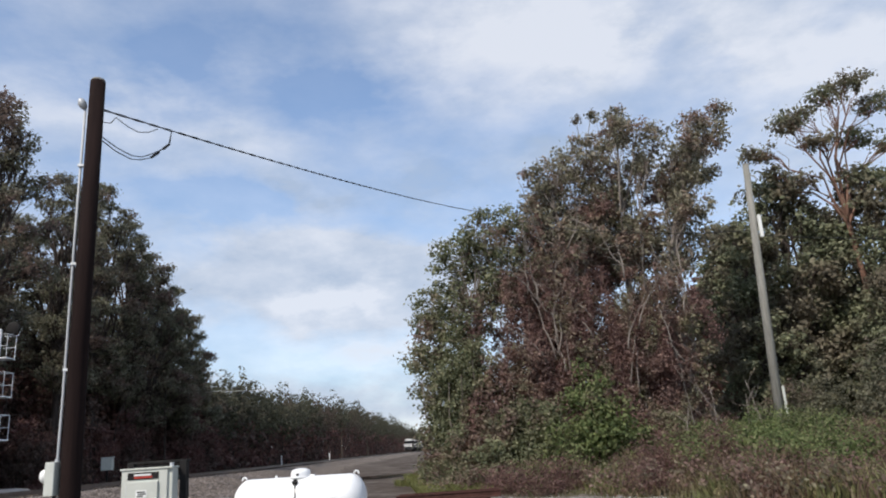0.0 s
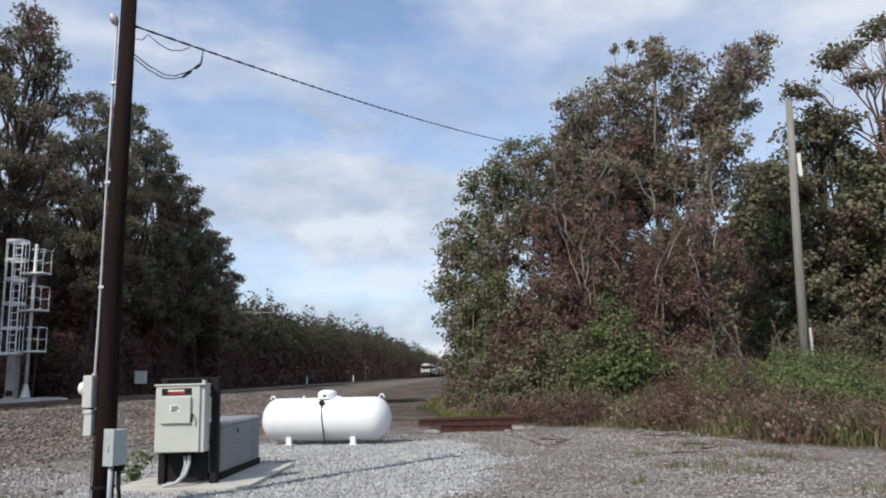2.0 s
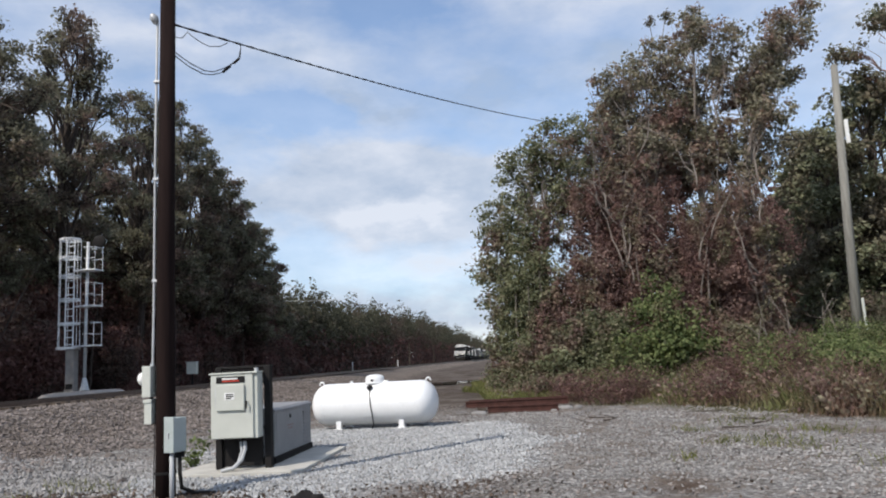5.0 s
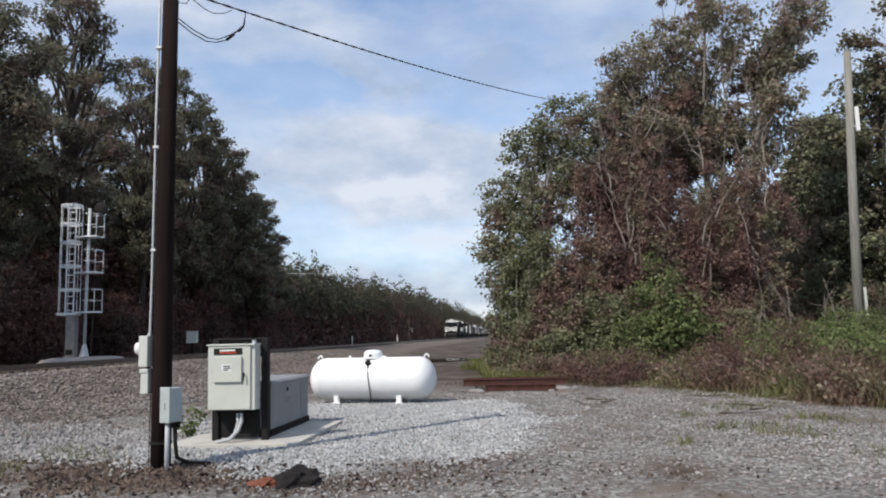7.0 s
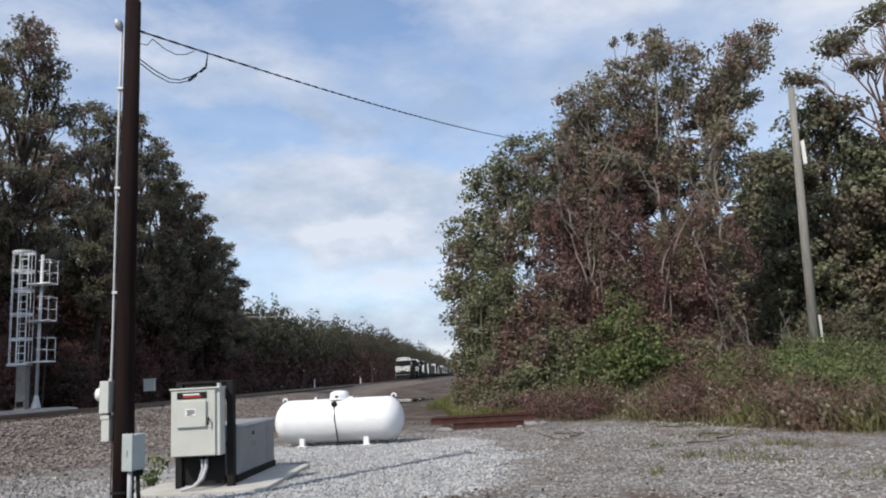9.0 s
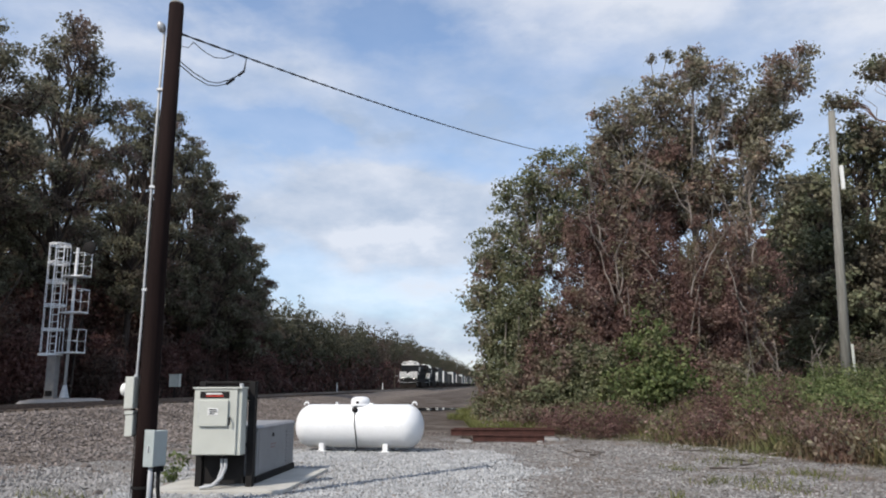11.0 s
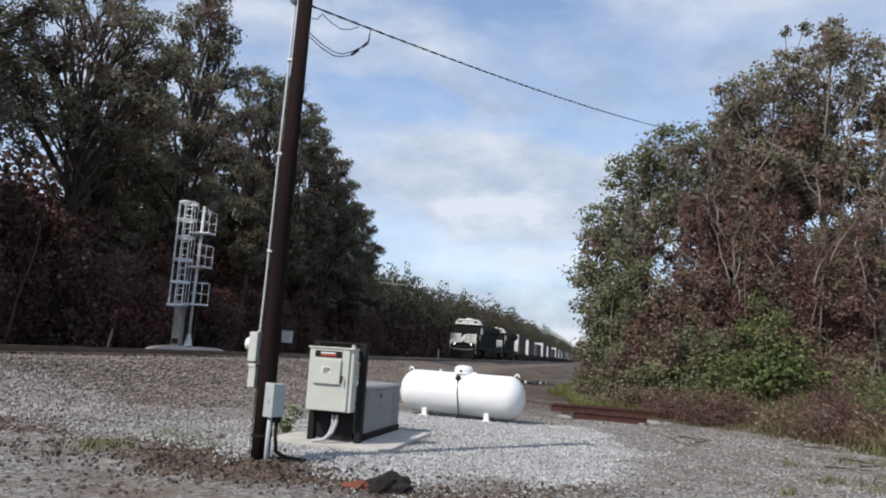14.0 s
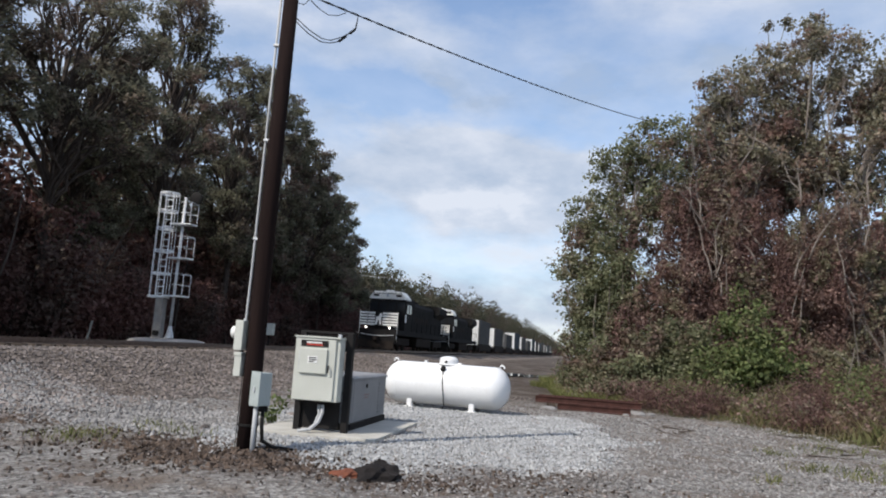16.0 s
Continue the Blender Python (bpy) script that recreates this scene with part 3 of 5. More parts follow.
# tall grove across the track
def build_grove():
    rng = np.random.default_rng(31)
    g = "trees across the track"
    spreading = "wide-branched tree with thinning leaves across the track"
    tall = "tall dark green broadleaf tree at the track side"
    kinds = [
        bough_tree("tree", trunk_line(13.0, rng), spread_boughs(50, 10.0, 19.8, 6.6, rng, (0.8, 1.45), 0.65), spreading, OAK_LEAF, BARK, rng, 0.30, 17, 0.2, 0.55, 15, g, spread=0.21, fork=0.45),
        bough_tree("tree", trunk_line(20.0, rng), spread_boughs(44, 7.0, 23.6, 4.6, rng, (0.9, 1.6)), tall, OAK_LEAF, BARK, rng, 0.3, 19, 0.21, 0.55, 15, g, spread=0.21, fork=0.3),
        bough_tree("tree", trunk_line(19.0, rng), spread_boughs(42, 6.0, 21.6, 3.8, rng, (0.8, 1.5)), tall, OAK_LEAF, BARK, rng, 0.28, 22, 0.21, 0.55, 16, g, spread=0.2, fork=0.3),
        bough_tree("tree", trunk_line(15.0, rng), spread_boughs(40, 4.0, 17.0, 3.6, rng, (0.8, 1.5), 0.6), tall, OAK_LEAF, BARK, rng, 0.25, 24, 0.21, 0.55, 17, g, spread=0.2, fork=0.25),
    ]
    spots = [(-27.5, 32.6, 0, 1.0), (-29.0, 25.0, 0, 0.95), (-29.0, 17.0, 0, 1.0), (-28.0, 9.0, 1, 0.9), (-27.5, 42.6, 1, 1.04), (-29.5, 37.5, 2, 0.86), (-27.5, 52.2, 1, 0.97), (-27.6, 57.8, 2, 1.12),
             (-27.4, 62.8, 2, 1.04), (-27.2, 67.6, 3, 1.18), (-27.4, 72.4, 3, 1.06), (-27.2, 77.4, 3, 0.98), (-28.5, 83.0, 3, 0.70), (-33.5, 46.5, 2, 0.9), (-34.0, 56.0, 1, 0.9), (-33.5, 65.0, 2, 0.85),
             (-33.0, 74.0, 3, 0.95), (-35.0, 30.0, 3, 0.95), (-35.0, 21.0, 3, 0.9)]
    used = set()
    for x, y, k, s in spots:
        m = on_ground(x, y, rng.uniform(0, 360)) @ Matrix.Scale(s, 4)
        if k in used:
            copy_thing(kinds[k], m).scale = (s, s, s)
        else:
            kinds[k].matrix_basis = m
            used.add(k)
    shrub = None
    for row, (x0, step_y, small, large) in enumerate(((-25.6, 2.3, 0.55, 1.0), (-30.0, 2.4, 1.15, 1.6), (-36.5, 3.6, 1.5, 2.0))):
        for n in range(int(78 / step_y)):
            x, y = x0 - rng.uniform(0, 2.6), 9 + n * step_y + rng.uniform(-0.8, 0.8)
            s = rng.uniform(small, large)
            m = on_ground(x, y, rng.uniform(0, 360)) @ Matrix.Scale(s, 4)
            if shrub is None:
                shrub = make_shrub("understory_shrub", 2.0, 2.0, 7.4, "dark reddish brown understory shrub under the trees", "shrub", DARK_LEAF, rng, 110, 32, 0.27, 0.36, 12, group="understory shrubs across the track")
                shrub.matrix_basis = m
            else:
                copy_thing(shrub, m).scale = (s, s, s)
    for n in range(13):
        x, y = -24.6 - rng.uniform(0, 1.8), 14 + n * 5.0 + rng.uniform(-1.5, 1.5)
        sapling = part("bare_sapling", tube(branch_path((0, 0, -0.1), (rng.uniform(-0.2, 0.2), rng.uniform(-0.25, 0.25), 1.0), rng.uniform(5.0, 8.5), 0.07, rng, 8), [0.09 - 0.009 * j for j in range(9)], 6), BARK, smooth=True)
        sapling.matrix_basis = on_ground(x, y)
        tagged(sapling, "slim bare trunk at the edge of the shaded woods", "trunk", "bare trunks across the track")


build_grove()


def build_far_woods():
    rng = np.random.default_rng(32)
    tips, low_tips, bm = [], [], bmesh.new()
    for n in range(620):
        y = 88 + 1250 * (n / 620) ** 1.6
        x = -29.2 - abs(rng.normal()) * (2.6 + y * 0.010)
        front = x > -30.5 - y * 0.004
        z = float(ground_height(x, y))
        h = float(np.interp(y, [88, 120, 170, 240, 450], [10.6, 12.2, 14.4, 16.2, 19.5])) * rng.uniform(0.72, 1.1) + (3.0 if rng.uniform() > 0.94 else 0)
        r = rng.uniform(2.4, 4.4)
        if front:
            add_tube(bm, [(x, y, z - 0.2), (x + rng.normal() * 0.3, y, z + h * 0.8)], [0.16, 0.06], 5, False)
        c = unit(rng.normal(size=(40, 3))) * rng.uniform(0.35, 1.0, (40, 1)) ** 0.8
        tips.append(np.stack([x + c[:, 0] * r, y + c[:, 1] * r * 1.2, z + h * 0.66 + c[:, 2] * h * 0.34], -1))
        low = rng.uniform(size=(22, 3))
        low_tips.append(np.stack([x + (low[:, 0] - 0.5) * 4, y + (low[:, 1] - 0.5) * 6, z + 0.1 + low[:, 2] * h * 0.5], -1))
    for n in range(300):
        if n % 13 < 8:
            x, y = rng.uniform(-54, -40), rng.uniform(-5, 95)
        else:
            x, y = rng.uniform(14, 60), rng.uniform(48, 60)
        h, r = rng.uniform(9.0, 13.0), rng.uniform(2.2, 3.4)
        z = float(ground_height(x, y))
        c = unit(rng.normal(size=(26, 3))) * rng.uniform(0.5, 1.0, (26, 1))
        low_tips.append(np.stack([x + c[:, 0] * r, y + c[:, 1] * r, z + h * 0.5 + c[:, 2] * h * 0.5], -1))
    woods = thing("far_woods", Matrix(), "long dark green wall of woods along the track", "woods", "", "stuff")
    part("trunks", bm, BARK, woods)
    mesh_object("foliage", *leafy(np.concatenate(tips), 12, 0.38, 0.45, rng), WOODS_LEAF, woods)
    mesh_object("undergrowth", *leafy(np.concatenate(low_tips), 7, 0.5, 0.68, rng), DARK_LEAF, woods)


build_far_woods()


def build_thicket():
    rng = np.random.default_rng(33)
    g = "trees of the overgrown thicket"
    label = "overgrown tree with grey-green leaves hung with dead vines"

    def member(x, y, top, boughs, leaf, per=25, size=0.16, text=label, tufts=27):
        z0 = float(ground_height(x, y))
        around = [(bx - x, rng.uniform(-0.9, 0.5), bz - z0, r) for bx, bz, r in boughs]
        deep = [(bx - x + rng.normal() * 0.3, rng.uniform(0.6, 1.8), bz - z0 - 0.5, r * 0.85) for bx, bz, r in boughs if r > 0.6]
        line = [(0, 0, -0.3), (0.1, 0, 2.5), (-0.1, 0.1, 5.0), ((top[0] - x) * 0.45, 0, top[1] * 0.68), ((top[0] - x) * 0.75, 0.05, top[1] * 0.85), (top[0] - x, 0, top[1] - z0)]
        bough_tree("thicket_tree", line, around + deep, text, leaf, PALE_BARK, rng, 0.15, per, size, 0.95, tufts, g, on_ground(x, y), 0.17, 0.3, 0.2)

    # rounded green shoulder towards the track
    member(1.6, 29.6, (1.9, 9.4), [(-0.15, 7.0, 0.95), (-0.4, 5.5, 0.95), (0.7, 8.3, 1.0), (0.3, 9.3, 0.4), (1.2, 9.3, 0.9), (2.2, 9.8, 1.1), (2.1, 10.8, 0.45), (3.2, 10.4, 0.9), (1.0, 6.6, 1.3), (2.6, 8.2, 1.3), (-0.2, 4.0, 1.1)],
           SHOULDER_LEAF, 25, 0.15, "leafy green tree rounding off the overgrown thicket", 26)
    # grey-green crowns
    member(5.9, 31.0, (6.6, 13.2), [(4.7, 11.4, 1.0), (4.8, 12.7, 0.75), (5.6, 12.7, 1.05), (6.2, 13.5, 0.85), (7.2, 13.7, 1.0), (6.6, 11.6, 1.2), (5.2, 10.2, 1.2), (6.6, 9.6, 1.2)], WILLOW_LEAF)
    member(8.5, 31.3, (8.8, 15.0), [(8.3, 14.7, 0.95), (8.95, 15.8, 0.65), (9.5, 14.4, 0.8), (10.3, 14.3, 0.65), (8.5, 12.8, 1.15), (9.9, 12.8, 0.85), (7.6, 11.5, 1.1), (9.0, 10.8, 1.2), (8.2, 9.4, 1.2)], WILLOW_LEAF)
    member(9.7, 31.0, (12.3, 14.6), [(11.4, 13.6, 0.9), (12.0, 14.7, 0.75), (12.9, 14.9, 0.7), (13.4, 15.4, 0.45), (13.0, 14.1, 0.55), (10.8, 12.4, 0.8), (11.6, 10.8, 0.75), (11.3, 9.4, 0.85), (10.7, 10.7, 0.9), (10.3, 8.3, 0.85), (9.9, 9.8, 1.0), (10.8, 11.8, 0.7), (11.2, 12.9, 0.7), (12.2, 13.3, 0.65), (11.7, 12.3, 0.55)], WILLOW_LEAF)
    member(4.2, 30.3, (4.3, 10.2), [(4.0, 10.2, 1.0), (3.4, 8.4, 1.3), (5.0, 8.3, 1.3), (4.4, 6.6, 1.4)], VINE_LEAF, 20)
    member(6.3, 31.6, (6.6, 10.0), [(5.6, 9.0, 1.3), (6.8, 8.6, 1.4), (7.9, 9.7, 1.3), (6.2, 10.4, 1.2), (7.2, 11.0, 1.1)], VINE_LEAF)
    member(9.9, 29.6, (10.0, 7.6), [(9.8, 7.4, 0.95), (10.1, 5.9, 0.8), (9.2, 6.2, 1.1), (9.9, 4.4, 0.8)], VINE_LEAF, 20)
    vines = "mound of brown and olive vines over shrubs"
    for x, y, w, d, h in [(0.45, 29.2, 1.6, 1.5, 7.0), (3.2, 29.8, 1.8, 1.7, 8.6), (5.2, 30.2, 2.1, 1.7, 9.0), (7.8, 30.4, 2.1, 1.7, 8.2), (9.5, 30.2, 1.2, 1.4, 5.0), (1.1, 28.6, 1.6, 1.6, 5.8), (3.0, 28.0, 1.8, 1.5, 5.2), (4.8, 28.6, 1.9, 1.5, 6.8), (7.0, 28.8, 1.9, 1.5, 6.2), (8.8, 29.0, 1.4, 1.4, 4.4), (1.4, 26.9, 1.4, 1.3, 2.4), (3.2, 26.6, 1.4, 1.2, 3.0), (8.0, 27.2, 1.2, 1.1, 1.8), (4.4, 32.2, 2.0, 1.2, 9.6), (6.9, 32.6, 2.0, 1.2, 10.4), (9.0, 32.4, 1.4, 1.2, 9.0)]:
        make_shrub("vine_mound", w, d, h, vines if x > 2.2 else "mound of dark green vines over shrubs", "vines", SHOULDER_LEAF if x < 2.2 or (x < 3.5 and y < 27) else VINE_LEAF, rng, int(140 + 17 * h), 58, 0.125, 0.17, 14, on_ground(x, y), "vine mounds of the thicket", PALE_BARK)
    # curtains of dead vines hanging down the front
    for k in range(46):
        x = rng.uniform(0.6, 10.2)
        z = rng.uniform(3.4, 8.2) * (1.0 if x > 2 else 0.8)
        y = 27.0 + 0.2 * z + rng.uniform(-0.2, 0.4)
        strand = branch_path((0, 0, 0), (rng.uniform(-0.2, 0.2), -0.12, -1.0), rng.uniform(1.4, 2.6), 0.1, rng, 6, -0.2)
        vine = thing("hanging_vine", pose(x, y, z), "reddish brown dead vine hanging down the thicket", "vine", "hanging vines of the thicket")
        part("stem", tube(strand, [0.02, 0.018, 0.016, 0.013, 0.011, 0.009, 0.005], 4), DRY_TWIG, vine)
        mesh_object("leaves", *leafy(strand, 80, 0.16, 0.10, rng, 1.3, hang=0.9), RED_LEAF if k % 3 else VINE_LEAF, vine)
    for k in range(26):
        x, z = rng.uniform(3.4, 10.2), rng.uniform(3.6, 9.8)
        y = 26.9 + 0.2 * z
        way = (rng.uniform(-0.7, 0.45), rng.uniform(-0.2, 0.1), rng.uniform(0.6, 1.4))
        limb = branch_path((x, y, z), way, rng.uniform(1.6, 3.4), 0.2, rng, 7)
        bm = tube(limb, [0.034 - 0.004 * j for j in range(8)], 6)
        for j in (2, 4, 5):
            fork = branch_path(limb[j], rng.normal(size=3) + np.array([-0.3, 0, 0.8]), rng.uniform(0.4, 1.0), 0.25, rng, 4)
            add_tube(bm, fork, [0.016, 0.013, 0.01, 0.007, 0.004], 4, False)
        tagged(part("bare_limb", bm, PALE_BARK, smooth=True), "pale bare dead limb among the vines", "branch", "bare limbs of the thicket")
    for x, y, lean, high in ((8.9, 26.4, -0.25, 3.4), (9.6, 26.0, -0.1, 2.6), (10.4, 26.6, -0.35, 3.0), (10.1, 25.6, 0.2, 2.2), (11.6, 27.0, -0.2, 2.8), (8.3, 26.0, 0.1, 2.0)):
        pts = branch_path((0, 0, -0.1), (lean, 0, 1.0), high, 0.09, rng, 7)
        bm = tube(pts, [0.035 - 0.004 * j for j in range(8)], 6)
        for j in (3, 4, 5, 6):
            add_tube(bm, branch_path(pts[j], rng.normal(size=3) * 0.7 + np.array([0, 0, 0.7]), rng.uniform(0.4, 0.9), 0.2, rng, 3), [0.013, 0.01, 0.007, 0.004], 4, False)
        ob = part("dead_sapling", bm, PALE_BARK, smooth=True)
        ob.matrix_basis = on_ground(x, y)
        tagged(ob, "pale leafless sapling beside the thicket", "sapling", "dead saplings")
    sprig = thing("top_sprig", Matrix(), "two leafy twigs standing above the thicket", "twig")
    for x, z in ((6.72, 15.1), (7.4, 15.3)):
        part("twig", tube([(7.0, 30.6, 13.2), (x * 0.5 + 3.5, 30.3, 14.3), (x, 30.0, z)], [0.03, 0.02, 0.01], 5), PALE_BARK, sprig)
        tagged(mesh_object("leaf_tuft", *leafy([(x, 30.0, z), (x + 0.05, 30.0, z + 0.15)], 45, 0.1, 0.14, rng, 1.0), PINE_LEAF, sprig), "", "", "", "stuff")
    make_shrub("green_bush", 1.8, 1.2, 3.45, "bright green leafy bush at the foot of the thicket", "bush", GREEN_LEAF, rng, 105, 75, 0.15, 0.23, 9, on_ground(5.0, 25.2))


build_thicket()


def build_right_woods():
    rng = np.random.default_rng(34)
    g = "trees behind the grey pole"
    kind = bough_tree("woodland_tree", trunk_line(10.5, rng), spread_boughs(38, 1.2, 12.4, 3.4, rng, (0.9, 1.6), 0.7), "dense dark green tree behind the leaning pole", PINE_LEAF, BARK, rng, 0.22, 22, 0.23, 0.7, 12, g, spread=0.23, fork=0.15)
    spots = [(16.2, 37, 0.9), (19.0, 38.5, 1.14), (23.0, 36.0, 1.1), (27, 34, 1.0), (18.0, 44, 1.05), (24, 43, 1.05), (31, 30, 0.9), (31, 38, 1.0), (20.5, 32.5, 0.62), (24.5, 29.5, 0.7), (28, 26, 0.7)]
    for n, (x, y, s) in enumerate(spots):
        m = on_ground(x, y, rng.uniform(0, 360)) @ Matrix.Scale(s, 4)
        if n == 0:
            kind.matrix_basis = m
        else:
            copy_thing(kind, m).scale = (s, s, s)
    x, y = 21.6, 36.0
    z = float(ground_height(x, y))
    flats = [(17.6, 15.6, 0.9), (18.9, 16.6, 0.9), (20.0, 17.6, 1.0), (21.4, 18.3, 1.0), (22.7, 18.9, 1.0), (24.2, 17.9, 1.1), (18.4, 14.4, 0.8), (20.3, 15.4, 0.9), (23.4, 16.2, 1.0), (24.8, 15.4, 1.1), (25.4, 13.6, 1.0), (19.4, 13.6, 0.7)]
    bough_tree("pine_tree", [(0.1, 0, -0.3), (0.05, 0, 4.0), (-0.1, 0, 8.0), (-0.3, 0, 11.0), (-0.2, 0, 14.2), (0.6, 0, 17.2)], [(bx - x, rng.uniform(-1.2, 1.2), bz - z, r) for bx, bz, r in flats],
               "tall open-crowned pine with reddish bark", PINE_LEAF, PINE_BARK, rng, 0.2, 25, 0.19, 0.45, 19, "", on_ground(x, y), 0.19, 0.62)
    shrub = None
    for n, (x, y, s) in enumerate([(14.6, 33.5, 0.5), (16.6, 33.2, 0.7), (18.5, 31, 0.8), (21, 28.5, 0.85), (23, 25.5, 0.9), (19.4, 27.5, 0.6), (25, 22, 0.8)]):
        m = on_ground(x, y, rng.uniform(0, 360)) @ Matrix.Scale(s, 4)
        if shrub is None:
            shrub = make_shrub("woodland_shrub", 2.0, 1.8, 4.6, "dense brown and olive shrub at the edge of the woods", "shrub", OAK_LEAF, rng, 120, 62, 0.17, 0.28, group="shrubs at the woods' edge")
            shrub.matrix_basis = m
        else:
            copy_thing(shrub, m).scale = (s, s, s)


build_right_woods()


# ---- the service pole and its boxes ----
def build_service_pole():
    pole = thing("service_pole", pose(-4.2, 8.65, 0), "dark creosoted wooden service pole with meter boxes", "utility pole")
    part("shaft", tube([(0, 0, -0.3), (0, 0, 0.9), (0.0, 0.0, 3.2), (0.01, 0.02, 6.42)], [0.118, 0.115, 0.105, 0.094], 20), POLE_WOOD, pole, smooth=True)
    part("pole_top", tube([(0.01, 0.02, 6.42), (0.01, 0.02, 6.45)], [0.094, 0.08], 20), GREY_WOOD, pole)
    # riser along the back left
    part("riser_conduit", tube([(-0.14, -0.03, 1.56), (-0.15, -0.03, 1.62), (-0.14, -0.03, 2.2), (-0.135, -0.02, 4.2), (-0.125, 0.0, 6.05)], 0.017, 10), PLASTIC_PIPE, pole, "pale grey conduit", True)
    for z, x in ((2.6, -0.138), (3.9, -0.135), (5.2, -0.13)):
        part("conduit_clamp", box(x - 0.022, x + 0.06, -0.05, 0.01, z, z + 0.03, 0.004), GALVANISED, pole)
    part("weatherhead", add_lathe(bmesh.new(), [(0.02, 0), (0.045, 0.03), (0.055, 0.09), (0.03, 0.14), (0.008, 0.155)], pose(-0.13, 0.0, 6.02, 20, -20, 0), 14), GALVANISED, pole, "grey weatherhead cap", True)
    meter = part("meter_box", box(-0.235, -0.125, -0.14, 0.09, 1.2, 1.57, 0.008), GREY_PAINT, pole, "grey steel meter box")
    part("meter_glass", add_lathe(bmesh.new(), [(0.085, 0), (0.085, 0.035), (0.07, 0.075), (0.03, 0.09)], pose(-0.235, -0.03, 1.42, 0, -90, 0), 20), STICKER, meter, "round glass meter", True)
    part("meter_hub", tube([(-0.155, -0.03, 1.56), (-0.155, -0.03, 1.6)], 0.026, 12), GALVANISED, meter)
    lower = part("breaker_box", box(-0.215, -0.12, -0.12, 0.07, 0.88, 1.16, 0.008), GREY_PAINT, pole, "smaller grey breaker box")
    part("cover_lip", box(-0.225, -0.12, -0.13, 0.08, 1.13, 1.175, 0.006), GREY_PAINT, lower)
    part("nipple", tube([(-0.165, -0.03, 1.15), (-0.165, -0.03, 1.21)], 0.024, 10), BLACK_METAL, lower)
    junction = part("junction_box", box(-0.09, 0.065, -0.09, 0.085, 0.55, 0.95, 0.01), GREEN_GREY, pole, "greenish grey disconnect box")
    junction.matrix_basis = pose(0.2, -0.12, 0, 0, 0, -24)
    part("box_lid", box(-0.095, 0.07, -0.115, -0.085, 0.545, 0.96, 0.008), GREEN_GREY, junction)
    part("hasp", box(-0.02, 0.0, -0.13, -0.113, 0.71, 0.78, 0.004), GALVANISED, junction)
    part("bottom_hub", tube([(0.0, 0.0, 0.48), (0.0, 0.0, 0.56)], 0.032, 12), BLACK_METAL, junction)
    part("drain_plug", tube([(0.04, 0.05, 0.48), (0.04, 0.05, 0.56)], 0.02, 10), BLACK_METAL, junction)
    part("straight_conduit", tube([(0.15, -0.15, 0.56), (0.15, -0.15, -0.1)], 0.028, 10), PLASTIC_PIPE, pole, "straight grey conduit", True)
    part("curved_conduit", tube([(0.22, -0.1, 0.56), (0.225, -0.1, 0.3), (0.24, -0.08, 0.13), (0.33, 0.04, 0.05), (0.5, 0.27, 0.0)], 0.024, 10), BLACK_METAL, pole, "dark bent conduit", True)
    part("ground_wire", tube([(-0.1, -0.1, -0.05), (-0.115, -0.06, 0.5), (-0.11, -0.06, 0.9)], 0.006, 6), BLACK_METAL, pole)
    part("pole_band", add_lathe(bmesh.new(), [(0.124, 0), (0.128, 0.004), (0.128, 0.03), (0.124, 0.034)], pose(0, 0, 0.28), 20), BLACK_METAL, pole)


build_service_pole()


def sag(a, b, drop, n=24):
    a, b = Vector(a), Vector(b)
    return [a.lerp(b, k / n) - Vector((0, 0, 4 * drop * (k / n) * (1 - k / n))) for k in range(n + 1)]


